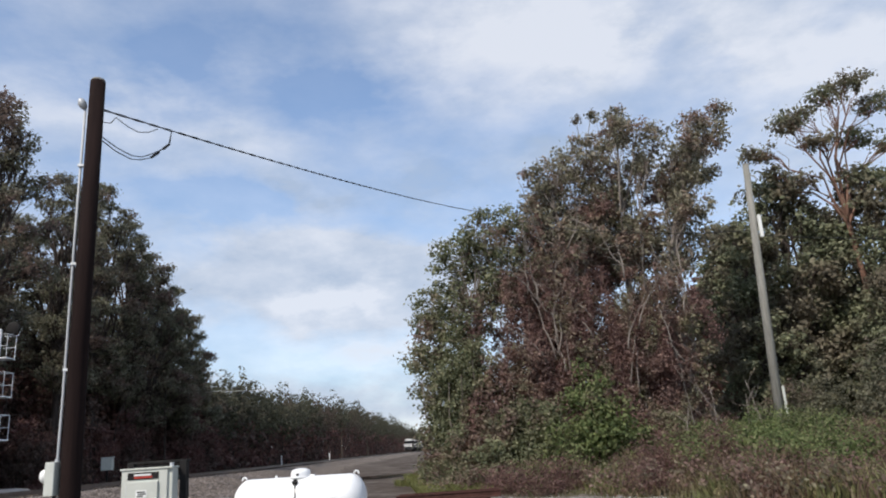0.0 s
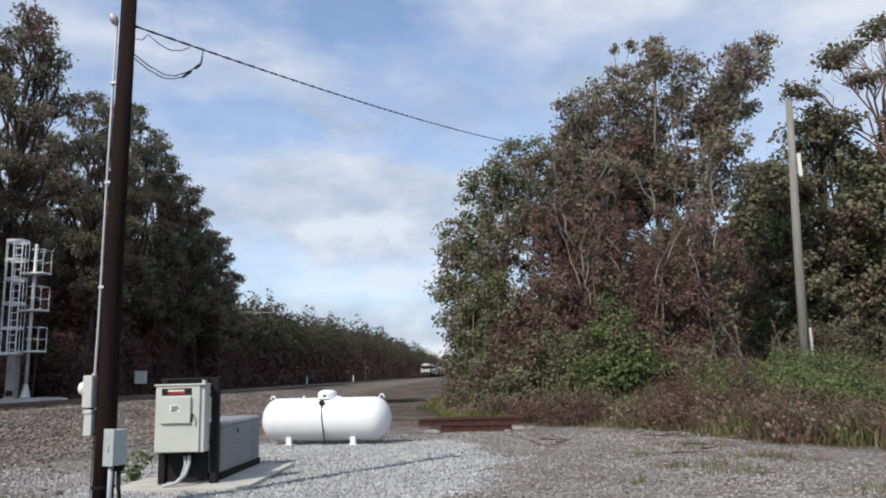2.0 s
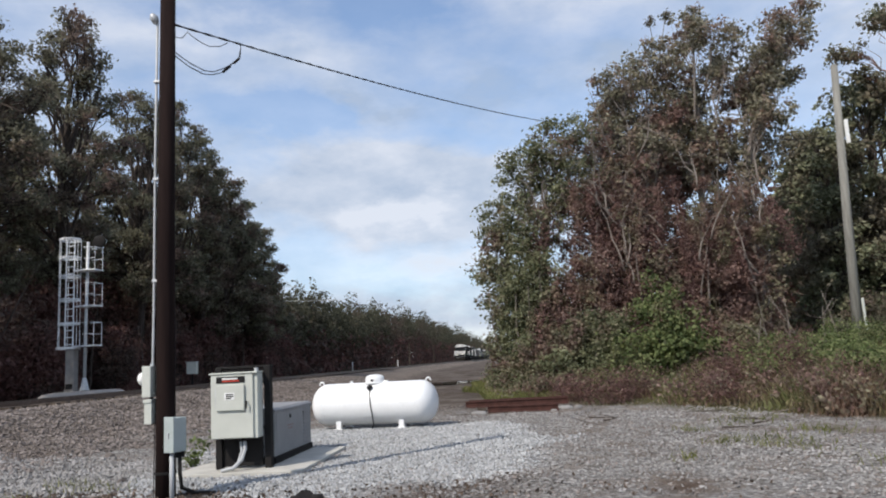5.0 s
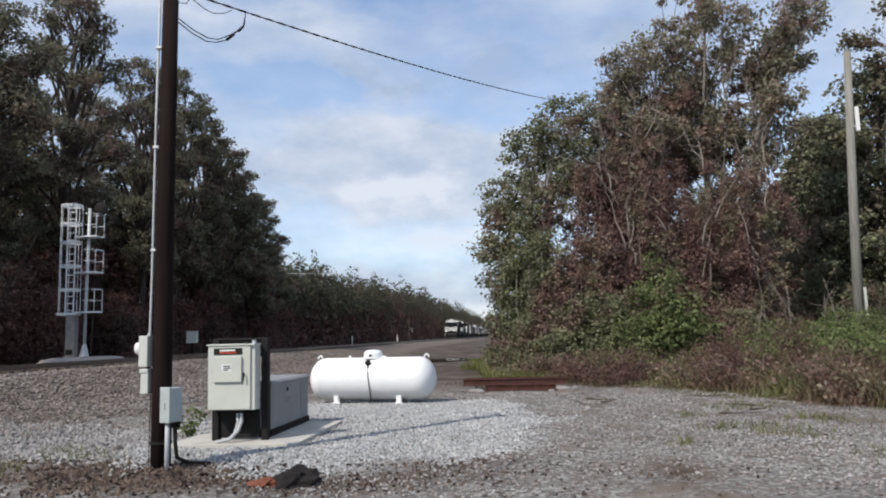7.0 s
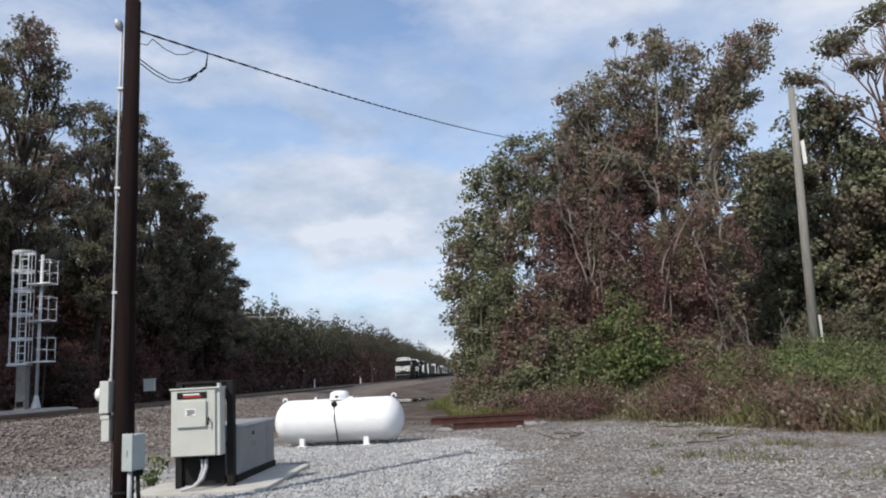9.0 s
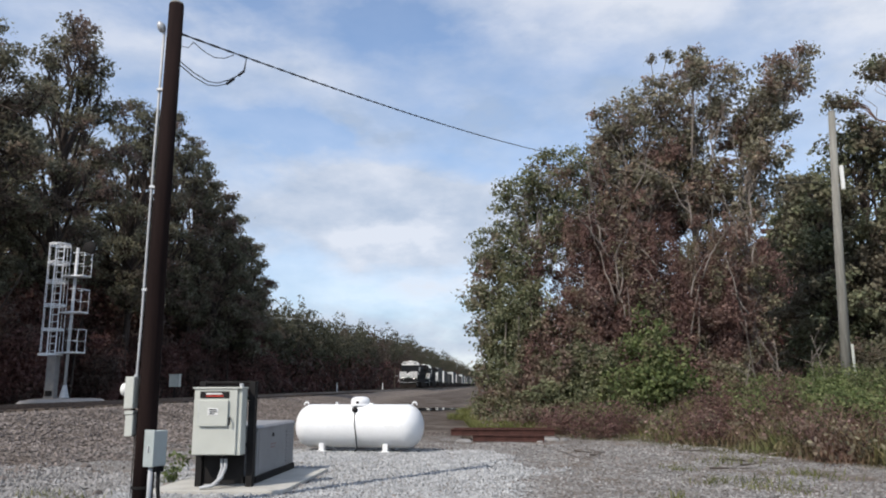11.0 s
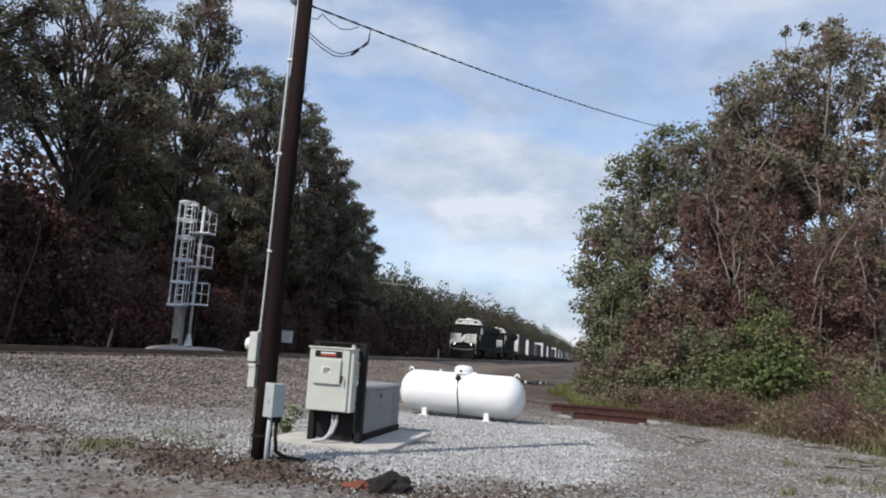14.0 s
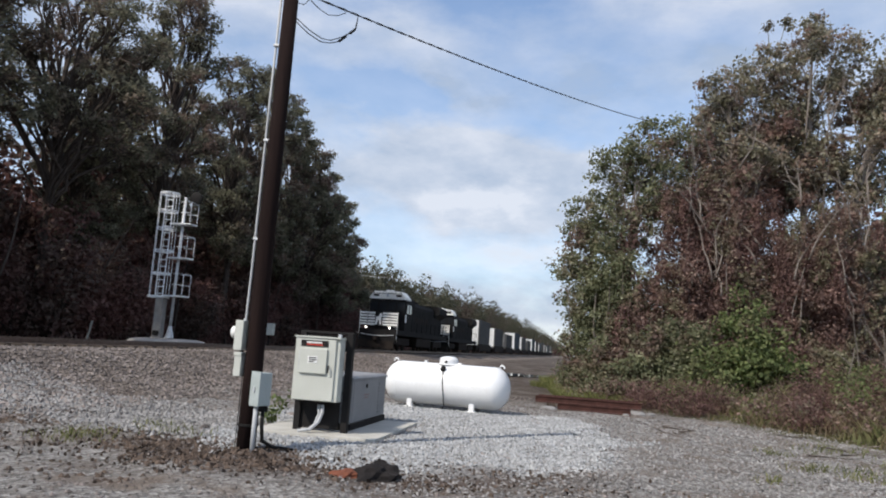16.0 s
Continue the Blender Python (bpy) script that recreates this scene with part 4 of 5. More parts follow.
def build_wires():
    drop = thing("service_drop", Matrix(), "black twisted service cable strung from pole to thicket", "cable")
    main = sag((-4.18, 8.68, 6.04), (2.9, 28.6, 10.5), 0.2, 60)
    part("messenger_wire", tube(main, 0.01, 6), WIRE, drop, smooth=True)
    bm = bmesh.new()
    for phase in (0.0, math.pi):
        pts = []
        for k in range(241):
            f = k / 240 * 60
            i = min(int(f), 59)
            p = main[i].lerp(main[i + 1], f - i)
            pts.append(p + Vector((math.cos(k * 0.9 + phase), 0, math.sin(k * 0.9 + phase))) * 0.009)
        add_tube(bm, pts, 0.008, 5)
    part("twisted_conductor", bm, WIRE, drop, smooth=True)
    tap = main[4].copy()
    part("drip_loop", tube([(-4.16, 8.74, 5.63), (-4.06, 9.02, 5.56), (-3.97, 9.28, 5.55), (-3.91, 9.44, 5.6), (-3.84, 9.64, 5.71), (-3.79, 9.78, 5.86), (-3.72, 9.95, 6.03), tap + Vector((0, 0, -0.05)), tap], 0.007, 6), WIRE, drop, smooth=True)
    part("drip_loop", tube([(-4.16, 8.74, 5.68), (-4.05, 9.02, 5.61), (-3.96, 9.28, 5.6), (-3.9, 9.46, 5.65), (-3.82, 9.66, 5.78), (-3.76, 9.86, 5.94), (-3.71, 9.98, 6.06), tap + Vector((0, 0, -0.05)), tap], 0.007, 6), WIRE, drop, smooth=True)
    part("splice", tube([(-3.76, 9.87, 5.94), (-3.72, 9.96, 6.04)], 0.02, 8), WIRE, drop, "black splice connector")
    part("splice", tube([(-3.84, 9.65, 5.72), (-3.79, 9.78, 5.85)], 0.02, 8), WIRE, drop, "black splice connector")
    part("neutral_tail", tube([(-4.15, 8.76, 5.88), (-4.1, 8.9, 5.92), (-4.07, 8.98, 6.04), (-4.0, 9.2, 6.0), (-3.93, 9.39, 6.0), (-3.86, 9.58, 6.08), (-3.8, 9.74, 6.2)], 0.006, 6), WIRE, drop, smooth=True)
    lines = thing("far_power_lines", Matrix(), "thin pale power lines before the far woods", "cable")
    part("line", tube(sag((-31.0, 85.0, 9.7), (-20.0, 85.0, 9.15), 0.05), 0.02, 5), GALVANISED, lines)
    part("line", tube(sag((-31.0, 85.0, 11.2), (-25.4, 85.0, 11.1), 0.03), 0.02, 5), GALVANISED, lines)


build_wires()


# ---- generator on its slab ----
def build_generator():
    slab = tagged(part("concrete_slab", box(-4.9, -3.0, 10.2, 12.95, -0.1, 0.05, 0.012), CONCRETE), "pale concrete slab in the crushed stone", "slab")
    gen = thing("generator", pose(-4.36, 10.95, 0.05), "grey steel standby generator enclosure on the slab", "generator")
    part("base_skid", box(0.0, 0.76, -0.02, 2.0, 0.0, 0.1, 0.006), BLACK_METAL, gen, "black base skid")
    part("enclosure", box(0.015, 0.745, 0.0, 1.97, 0.1, 0.76, 0.012), GEN_PAINT, gen)
    bm = add_prism(bmesh.new(), [(0.0, 0.755), (0.76, 0.755), (0.76, 0.785), (0.72, 0.815), (0.04, 0.815), (0.0, 0.785)], -0.02, 1.99)
    part("lid", bm, GEN_PAINT, gen, "slightly overhanging grey lid")
    part("side_door", box(0.742, 0.752, 0.08, 1.42, 0.13, 0.74, 0.004), GEN_PAINT, gen)
    latch = part("latch", box(0.75, 0.764, 0.72, 0.78, 0.62, 0.68, 0.004), BLACK_METAL, gen)
    for k in range(2):
        part("nameplate_bar", box(0.752, 0.755, 0.62 + 0.03 * k, 0.92 - 0.04 * k, 0.5 - 0.045 * k, 0.518 - 0.045 * k), FADED_RED, gen, "faded red maker's mark")
    for k in range(9):
        part("louvre", box(0.742, 0.757, 1.5, 1.9, 0.16 + 0.06 * k, 0.19 + 0.06 * k, 0.003), GEN_PAINT, gen)
    rack = thing("switch_rack", pose(-4.36, 10.6, 0.05), "black steel post rack before the generator", "rack")
    for x in (0.02, 0.76):
        part("post", box(x - 0.045, x + 0.05, -0.02, 0.1, 0.0, 1.46, 0.006), BLACK_METAL, rack)
    for z in (0.55, 1.2, 1.38):
        part("crossbar", box(0.0, 0.74, 0.02, 0.06, z, z + 0.045, 0.004), BLACK_METAL, rack)
    part("hood", box(-0.03, 0.82, 0.0, 0.12, 1.44, 1.475, 0.006), BLACK_METAL, rack)
    part("backboard", box(0.07, 0.67, 0.03, 0.05, 0.03, 0.52, 0.004), BLACK_METAL, rack)
    sw = thing("transfer_switch", pose(-4.36, 10.33, 0.5), "pale grey transfer switch cabinet with small door", "electrical cabinet")
    part("cabinet", box(0.0, 0.7, 0.03, 0.25, 0.0, 0.92, 0.008), GREY_PAINT, sw)
    part("cover", box(0.015, 0.64, 0.0, 0.032, 0.01, 0.91, 0.008), GREY_PAINT, sw)
    part("rain_lip", box(-0.01, 0.71, -0.015, 0.26, 0.915, 0.94, 0.006), GREY_PAINT, sw)
    plate = part("nameplate", box(0.1, 0.52, -0.012, 0.0, 0.79, 0.88, 0.003), BLACK_METAL, sw, "black maker's plate")
    part("red_bar", box(0.19, 0.44, -0.016, -0.011, 0.805, 0.83), RED_PAINT, plate)
    part("white_bar", box(0.19, 0.42, -0.016, -0.011, 0.838, 0.86), STICKER, plate)
    door = part("small_door", box(0.1, 0.52, -0.035, 0.0, 0.4, 0.76, 0.006), GREY_PAINT, sw, "small hinged inner door")
    part("sticker", box(0.23, 0.38, -0.039, -0.034, 0.55, 0.65), STICKER, door, "white label")
    for k, (a, b) in enumerate(((0.25, 0.33), (0.26, 0.37), (0.25, 0.36))):
        part("label_bar", box(a, b, -0.042, -0.038, 0.565 + 0.027 * k, 0.58 + 0.027 * k), BLACK_METAL, door)
    part("handle", tube([(0.545, -0.01, 0.52), (0.56, -0.05, 0.5), (0.555, -0.05, 0.42)], 0.012, 8), BLACK_METAL, sw)
    part("hinge", box(0.09, 0.102, -0.03, -0.005, 0.44, 0.72), GALVANISED, sw)
    for x in (0.4, 0.46):
        part("hub", tube([(x, 0.13, -0.05), (x, 0.13, 0.01)], 0.03, 10), BLACK_METAL, sw)
    part("whip_conduit", tube([(0.46, 0.13, -0.04), (0.47, 0.12, -0.16), (0.44, 0.06, -0.3), (0.35, -0.02, -0.4), (0.18, -0.06, -0.43)], 0.026, 10), PLASTIC_PIPE, sw, "grey flexible conduit", True)
    part("whip_conduit", tube([(0.4, 0.13, -0.04), (0.42, 0.12, -0.18), (0.38, 0.08, -0.34), (0.28, 0.04, -0.43)], 0.02, 10), PLASTIC_PIPE, sw, "grey flexible conduit", True)
    part("eye_bolt", tube([(0.66, 0.1, 0.93), (0.66, 0.1, 0.99)], 0.03, 10), GALVANISED, sw)


build_generator()


def build_tank():
    tank = thing("propane_tank", pose(-3.2, 16.8, 0, 0, 0, -10), "white horizontal propane tank on short feet", "gas tank")
    half, r, cz = 1.5, 0.475, 0.56
    prof = [(0.02, -half)]
    for k in range(1, 10):
        a = math.pi / 2 * k / 9
        prof.append((r * math.sin(a), -half + 0.36 * (1 - math.cos(a))))
    prof += [(r, -half + 0.55), (r, -0.4), (r, 0.4), (r, half - 0.55)]
    for k in range(9, 0, -1):
        a = math.pi / 2 * k / 9
        prof.append((r * math.sin(a), half - 0.36 * (1 - math.cos(a))))
    prof.append((0.02, half))
    part("shell", add_lathe(bmesh.new(), prof, pose(0, 0, cz, 0, 90, 0), 40), WHITE_PAINT, tank, smooth=True)
    for x in (-1.12, 1.12):
        part("weld_seam", add_lathe(bmesh.new(), [(r, -0.012), (r + 0.004, -0.006), (r + 0.004, 0.006), (r, 0.012)], pose(x, 0, cz, 0, 90, 0), 40), WHITE_PAINT, tank, smooth=True)
    dome = part("valve_dome", add_lathe(bmesh.new(), [(0.2, 0), (0.215, 0.03), (0.215, 0.12), (0.19, 0.165), (0.12, 0.195), (0.02, 0.205)], pose(0.02, 0, cz + r - 0.03), 28), WHITE_PAINT, tank, "white hinged valve dome", True)
    part("dome_collar", add_lathe(bmesh.new(), [(0.25, 0), (0.255, 0.02), (0.23, 0.035)], pose(0.02, 0, cz + r - 0.03), 28), WHITE_PAINT, tank, smooth=True)
    part("dome_latch", box(0.0, 0.06, -0.225, -0.205, cz + r + 0.02, cz + r + 0.07, 0.004), BLACK_METAL, dome)
    for x in (-1.3, 1.3):
        lug = bmesh.new()
        pts = [(x + 0.055 * math.cos(a), 0, cz + r - 0.02 + 0.07 * math.sin(a)) for a in [math.pi * k / 10 for k in range(11)]]
        add_tube(lug, pts, 0.018, 8)
        part("lifting_lug", lug, WHITE_PAINT, tank, smooth=True)
    part("relief_valve", tube([(-0.55, 0, cz + r - 0.01), (-0.55, 0, cz + r + 0.05)], 0.03, 10), WHITE_PAINT, tank)
    for x in (-0.78, 0.72):
        for y in (-0.26, 0.26):
            foot = bmesh.new()
            add_box(foot, x - 0.06, x + 0.06, y - 0.05, y + 0.05, 0.03, 0.2, 0.006)
            add_box(foot, x - 0.1, x + 0.1, y - 0.08, y + 0.08, 0.0, 0.035, 0.004)
            part("foot", foot, WHITE_PAINT, tank)
    part("gas_hose", tube([(0.03, -0.26, cz + 0.41), (0.035, -0.4, cz + 0.3), (0.07, -0.485, cz + 0.05), (0.1, -0.44, cz - 0.3), (0.07, -0.3, cz - 0.46), (0.0, -0.25, 0.02)], 0.013, 8), BLACK_METAL, tank, "thin black gas hose", True)
    part("regulator", add_lathe(bmesh.new(), [(0.03, 0), (0.065, 0.02), (0.065, 0.05), (0.03, 0.07)], pose(0.02, -0.32, cz + 0.35, 60, 0, 0), 14), BLACK_METAL, tank, smooth=True)
    part("fill_gauge", box(0.24, 0.34, -0.05, 0.03, cz + r - 0.01, cz + r + 0.03, 0.004), WHITE_PAINT, tank)
    part("warning_bar", box(0.75, 0.95, -0.478, -0.46, cz + 0.0, cz + 0.03), STICKER, tank)


build_tank()


# ---- loose things on the ground ----
def build_rail_pile():
    profile = [(-0.07, 0.0), (0.07, 0.0), (0.07, 0.02), (0.012, 0.04), (0.012, 0.13), (0.036, 0.14), (0.036, 0.17), (-0.036, 0.17), (-0.036, 0.14), (-0.012, 0.13), (-0.012, 0.04), (-0.07, 0.02)]
    g = "pile of old rails"
    for k, (x, y, z, turn, length) in enumerate([(-1.35, 20.1, 0.13, -91.0, 2.75), (-1.2, 20.4, 0.13, -89, 2.6), (-1.3, 20.75, 0.13, -92, 2.7), (-0.75, 19.8, 0.0, -85, 1.7), (-0.2, 19.62, 0.0, -92, 1.3)]):
        ob = part("old_rail", add_prism(bmesh.new(), profile, 0.0, length), RUST)
        ob.matrix_basis = pose(x, y, z, 0, 0, turn)
        tagged(ob, "rusty brown length of old rail in a pile", "rail", g)
    for k, (x, y, turn) in enumerate([(-0.95, 20.45, 4), (0.8, 20.45, -6)]):
        ob = part("timber_block", box(-0.1, 0.1, -0.5, 0.55, -0.03, 0.13, 0.012), TIE_WOOD)
        ob.matrix_basis = pose(x, y, 0.0, 0, 0, turn)
        tagged(ob, "dark timber block under the old rails", "timber", "timber blocks")
    for k, (x, y, size, turn) in enumerate([(-0.95, 19.5, 0.5, 10), (0.75, 19.75, 0.55, 40), (1.05, 19.9, 0.4, 75), (1.3, 20.05, 0.5, 15), (0.95, 19.55, 0.3, 120), (1.65, 20.2, 0.35, 60)]):
        bm = add_lathe(bmesh.new(), [(0.3, 0), (0.36, 0.05), (0.34, 0.11), (0.2, 0.15)], Matrix.Diagonal((size * 1.3, size * 0.8, size * 1.5, 1)), 9)
        for v in bm.verts:
            v.co *= 1 + 0.3 * noise.noise(v.co * 5.0 + Vector((k, 0, 0)))
        ob = part("concrete_lump", bm, STONE_GREY)
        ob.matrix_basis = pose(x, y, -0.03, 0, 0, turn)
        tagged(ob, "pale broken concrete lump by the old rails", "rubble", "rubble by the old rails")


build_rail_pile()


def crumpled(name, mat, x, y, size, high, label, category, rng):
    bm = bmesh.new()
    bmesh.ops.create_icosphere(bm, subdivisions=3, radius=1.0)
    for v in bm.verts:
        n = noise.noise(v.co * 1.6 + Vector((x, y, 0))) * 0.5 + noise.noise(v.co * 4.0) * 0.22
        v.co *= 1 + n
        v.co.x, v.co.y, v.co.z = v.co.x * size, v.co.y * size * 0.7, max(-0.02, v.co.z * high + 0.01)
    ob = part(name, bm, mat)
    ob.matrix_basis = on_ground(x, y, rng.uniform(0, 60))
    return tagged(ob, label, category)


crumpled("tarp_scrap", RAG, -2.26, 7.72, 0.24, 0.15, "dark crumpled tarp scrap on the gravel", "debris", RNG)
crumpled("rusty_scrap", ORANGE_RUST, -2.56, 7.62, 0.17, 0.06, "orange rusty scrap on the gravel", "debris", RNG)


def build_puddle():
    bm = bmesh.new()
    ring = [bm.verts.new((1.7 * math.cos(a) * (1 + 0.2 * math.sin(3 * a)), 3.0 * math.sin(a) * (1 + 0.15 * math.cos(2 * a)), 0)) for a in [2 * math.pi * k / 40 for k in range(40)]]
    bm.faces.new(ring)
    ob = part("puddle", bm, PUDDLE)
    ob.matrix_basis = pose(-4.0, 45.0, 0.06)
    tagged(ob, "still brown puddle on the dirt", "puddle", "", "structure")


build_puddle()


# ---- across the track ----
def build_signal():
    x0, y0 = -18.2, 29.4
    mound = bmesh.new()
    add_lathe(mound, [(1.0, 0.0), (0.93, 0.16), (0.8, 0.32), (0.6, 0.4), (0.02, 0.42)], Matrix.Diagonal((1.5, 2.9, 1, 1)), 40)
    for v in mound.verts:
        v.co.z += 0.05 * noise.noise(v.co * 2.3) * (v.co.z < 0.38)
    mound = part("signal_pad", mound, PAD_DIRT, smooth=True)
    mound.matrix_basis = pose(-18.5, 30.4, 0.58)
    tagged(mound, "low pale gravel pad under the signal", "pad")
    sig = thing("signal_mast", pose(x0, y0, 1.0), "aluminium railway signal mast with ladder and cages", "railway signal")
    # mast and base take the duller GALVANISED: their shade is put into the colour
    part("mast", tube([(0.3, 0, 0), (0.32, 0, 3.0), (0.36, 0, 6.3)], 0.065, 14), GALVANISED, sig, smooth=True)
    part("mast_base", add_lathe(bmesh.new(), [(0.2, 0), (0.18, 0.06), (0.1, 0.42), (0.07, 0.55)], pose(0.3, 0, 0), 14), GALVANISED, sig, smooth=True)
    cab = part("equipment_case", box(-0.47, -0.08, -0.16, 0.16, 0.0, 1.78, 0.02), DULL_CASE, sig, "tall narrow dull grey case")
    part("case_foot", box(-0.5, -0.05, -0.19, 0.19, 0.0, 0.06, 0.01), DULL_CASE, cab)
    part("case_vent", box(-0.42, -0.13, -0.19, -0.158, 0.1, 0.32, 0.005), BLACK_METAL, cab)
    for x in (-0.53, -0.17):
        part("ladder_rail", tube([(x, -0.12, 1.75), (x, -0.12, 6.42)], 0.028, 8), ALUMINIUM, sig)
    for k in range(15):
        part("rung", tube([(-0.53, -0.12, 1.95 + 0.3 * k), (-0.17, -0.12, 1.95 + 0.3 * k)], 0.02, 6), ALUMINIUM, sig)
    for k, z in enumerate((1.8, 2.82, 3.83, 4.83, 5.63, 6.42)):
        w = 0.46 if k == 0 else 0.41
        bm = bmesh.new()
        ring = [2 * math.pi * j / 20 for j in range(21)]
        for rise in (-0.03, 0.03):
            add_tube(bm, [(-0.38 + w * math.cos(a), -0.1 + w * math.sin(a), z + rise) for a in ring], 0.022, 6, False)
        part("cage_hoop", bm, ALUMINIUM, sig)
    for k in range(6):
        a = math.pi * (0.15 + 0.85 * k / 3)
        x, y = -0.38 + 0.42 * math.cos(a), -0.1 + 0.42 * math.sin(a)
        part("cage_bar", tube([(x, y, 1.8), (x, y, 6.42)], 0.014, 6), ALUMINIUM, sig)
    for z, h in ((1.88, 0.95), (3.55, 0.95), (5.08, 0.95)):
        bm = bmesh.new()
        for y in (-0.3, 0.3):
            add_tube(bm, [(0.34, y, z), (0.85, y, z), (0.85, y, z + h), (0.34, y, z + h)], 0.015, 6)
            add_tube(bm, [(0.34, y, z + h / 2), (0.85, y, z + h / 2)], 0.012, 6)
        for up in (0.0, h):
            add_tube(bm, [(0.85, -0.3, z + up), (0.85, 0.3, z + up)], 0.015, 6)
        add_box(bm, -0.1, 0.87, -0.32, 0.32, z - 0.04, z)
        part("service_platform", bm, ALUMINIUM, sig)
    part("signal_head", add_lathe(bmesh.new(), [(0.28, 0), (0.3, 0.02), (0.3, 0.05), (0.12, 0.16)], pose(0.78, 0.1, 6.3, -90, 0, 0), 18), BLACK_METAL, sig, "black round signal target", True)


build_signal()


def build_trackside():
    b = thing("relay_box", pose(-17.9, 39.8, 0.6), "small grey relay box on a thin post", "electrical box")
    part("post", tube([(0, 0, -0.3), (0, 0, 1.0)], 0.04, 8), BLACK_METAL, b)
    part("case", box(-0.28, 0.28, -0.15, 0.15, 0.85, 1.5, 0.02), GREY_PAINT, b)
    part("lid", box(-0.31, 0.31, -0.18, 0.18, 1.49, 1.53, 0.01), GREY_PAINT, b)
    stake = part("leaning_stake", tube([(0, 0, -0.1), (0.18, 0, 0.95)], 0.045, 6), GREY_WOOD)
    stake.matrix_basis = on_ground(-19.0, 25.4)
    tagged(stake, "pale leaning wooden stake beside the track", "stake")
    for x, y, h in ((-18.6, 84.0, 1.1), (-18.4, 116.0, 1.1)):
        p = thing("marker_post", on_ground(x, y), "short white trackside marker post", "marker post", "trackside marker posts")
        part("post", box(-0.06, 0.06, -0.04, 0.04, -0.2, h, 0.01), STICKER, p)
        part("cap", box(-0.07, 0.07, -0.05, 0.05, h - 0.01, h + 0.05, 0.01), STICKER, p)
    for x, y in ((-18.9, 133.0), (-19.0, 175.0)):
        p = thing("line_pole", on_ground(x, y), "thin grey pole along the track", "utility pole", "line poles")
        part("shaft", tube([(0, 0, -0.2), (0, 0, 4.2)], [0.12, 0.09], 8), TIE_WOOD, p)


build_trackside()


def build_grey_pole():
    x, y = 10.7, 24.0
    z = float(ground_height(x, y))
    pole = thing("grey_utility_pole", pose(x, y, z), "weathered grey leaning wooden utility pole in tall weeds", "utility pole")
    top = (0.5, 0.1, 10.35 - z)
    part("shaft", tube([(0, 0, -0.4), (0.24, 0.05, 5.0), top], [0.165, 0.135, 0.105], 18), GREY_WOOD, pole, smooth=True)
    part("top_cap", tube([top, (0.5, 0.1, top[2] + 0.03)], [0.115, 0.09], 16), GREY_WOOD, pole)
    part("white_bracket", box(0.5, 0.6, -0.1, 0.02, 7.1, 7.9, 0.02), STICKER, pole, "white plastic bracket")
    part("hook", tube([(0.5, 0.05, 9.4), (0.7, 0.05, 9.35), (0.75, 0.05, 9.25)], 0.03, 6), GALVANISED, pole)
    part("guard", box(0.2, 0.27, -0.2, -0.14, 0.2, 2.1, 0.01), GREY_PAINT, pole, "pale cable guard strip")
    side = thing("side_cable", Matrix(), "thin cable from the grey pole into the woods", "cable")
    part("line", tube(sag((x + 0.3, y, z + 7.2), (x + 14, y + 3.0, z + 7.4), 0.25), 0.014, 5), WIRE, side)
    part("line", tube(sag((x + 0.2, y + 0.1, z + 7.4), (2.9, 28.6, 10.3), 0.3), 0.012, 5), WIRE, side)


build_grey_pole()


# ---- grass and stones ----
def blades(xy, high, wide, rng):
    n = len(xy)
    a = rng.uniform(0, 2 * math.pi, n)
    h = high * rng.uniform(0.45, 1.2, n)
    bend = rng.normal(size=(n, 2)) * (0.55 * h)[:, None]
    base = np.column_stack([xy, ground_height(xy[:, 0], xy[:, 1]) - 0.02])
    side = np.stack([np.cos(a), np.sin(a), 0 * a], -1) * (wide * rng.uniform(0.6, 1.4, n))[:, None]
    mid = base + np.column_stack([bend * 0.35, h * 0.6])
    tip = base + np.column_stack([bend, h])
    verts = np.stack([base - side, base + side, mid + side * 0.7, mid - side * 0.7, tip], 1).reshape(-1, 3)
    i = np.arange(n) * 5
    faces = [f for k in i.tolist() for f in ((k, k + 1, k + 2, k + 3), (k + 3, k + 2, k + 4))]
    return verts, faces


def weed_edge(x):
    """How near to the camera the weeds reach at x."""
    return np.interp(x, [-1.6, -0.6, 1.8, 3.5, 5.0, 5.9, 6.6, 9.0], [34.0, 23.8, 22.6, 19.6, 17.0, 12.6, 9.5, 6.0])


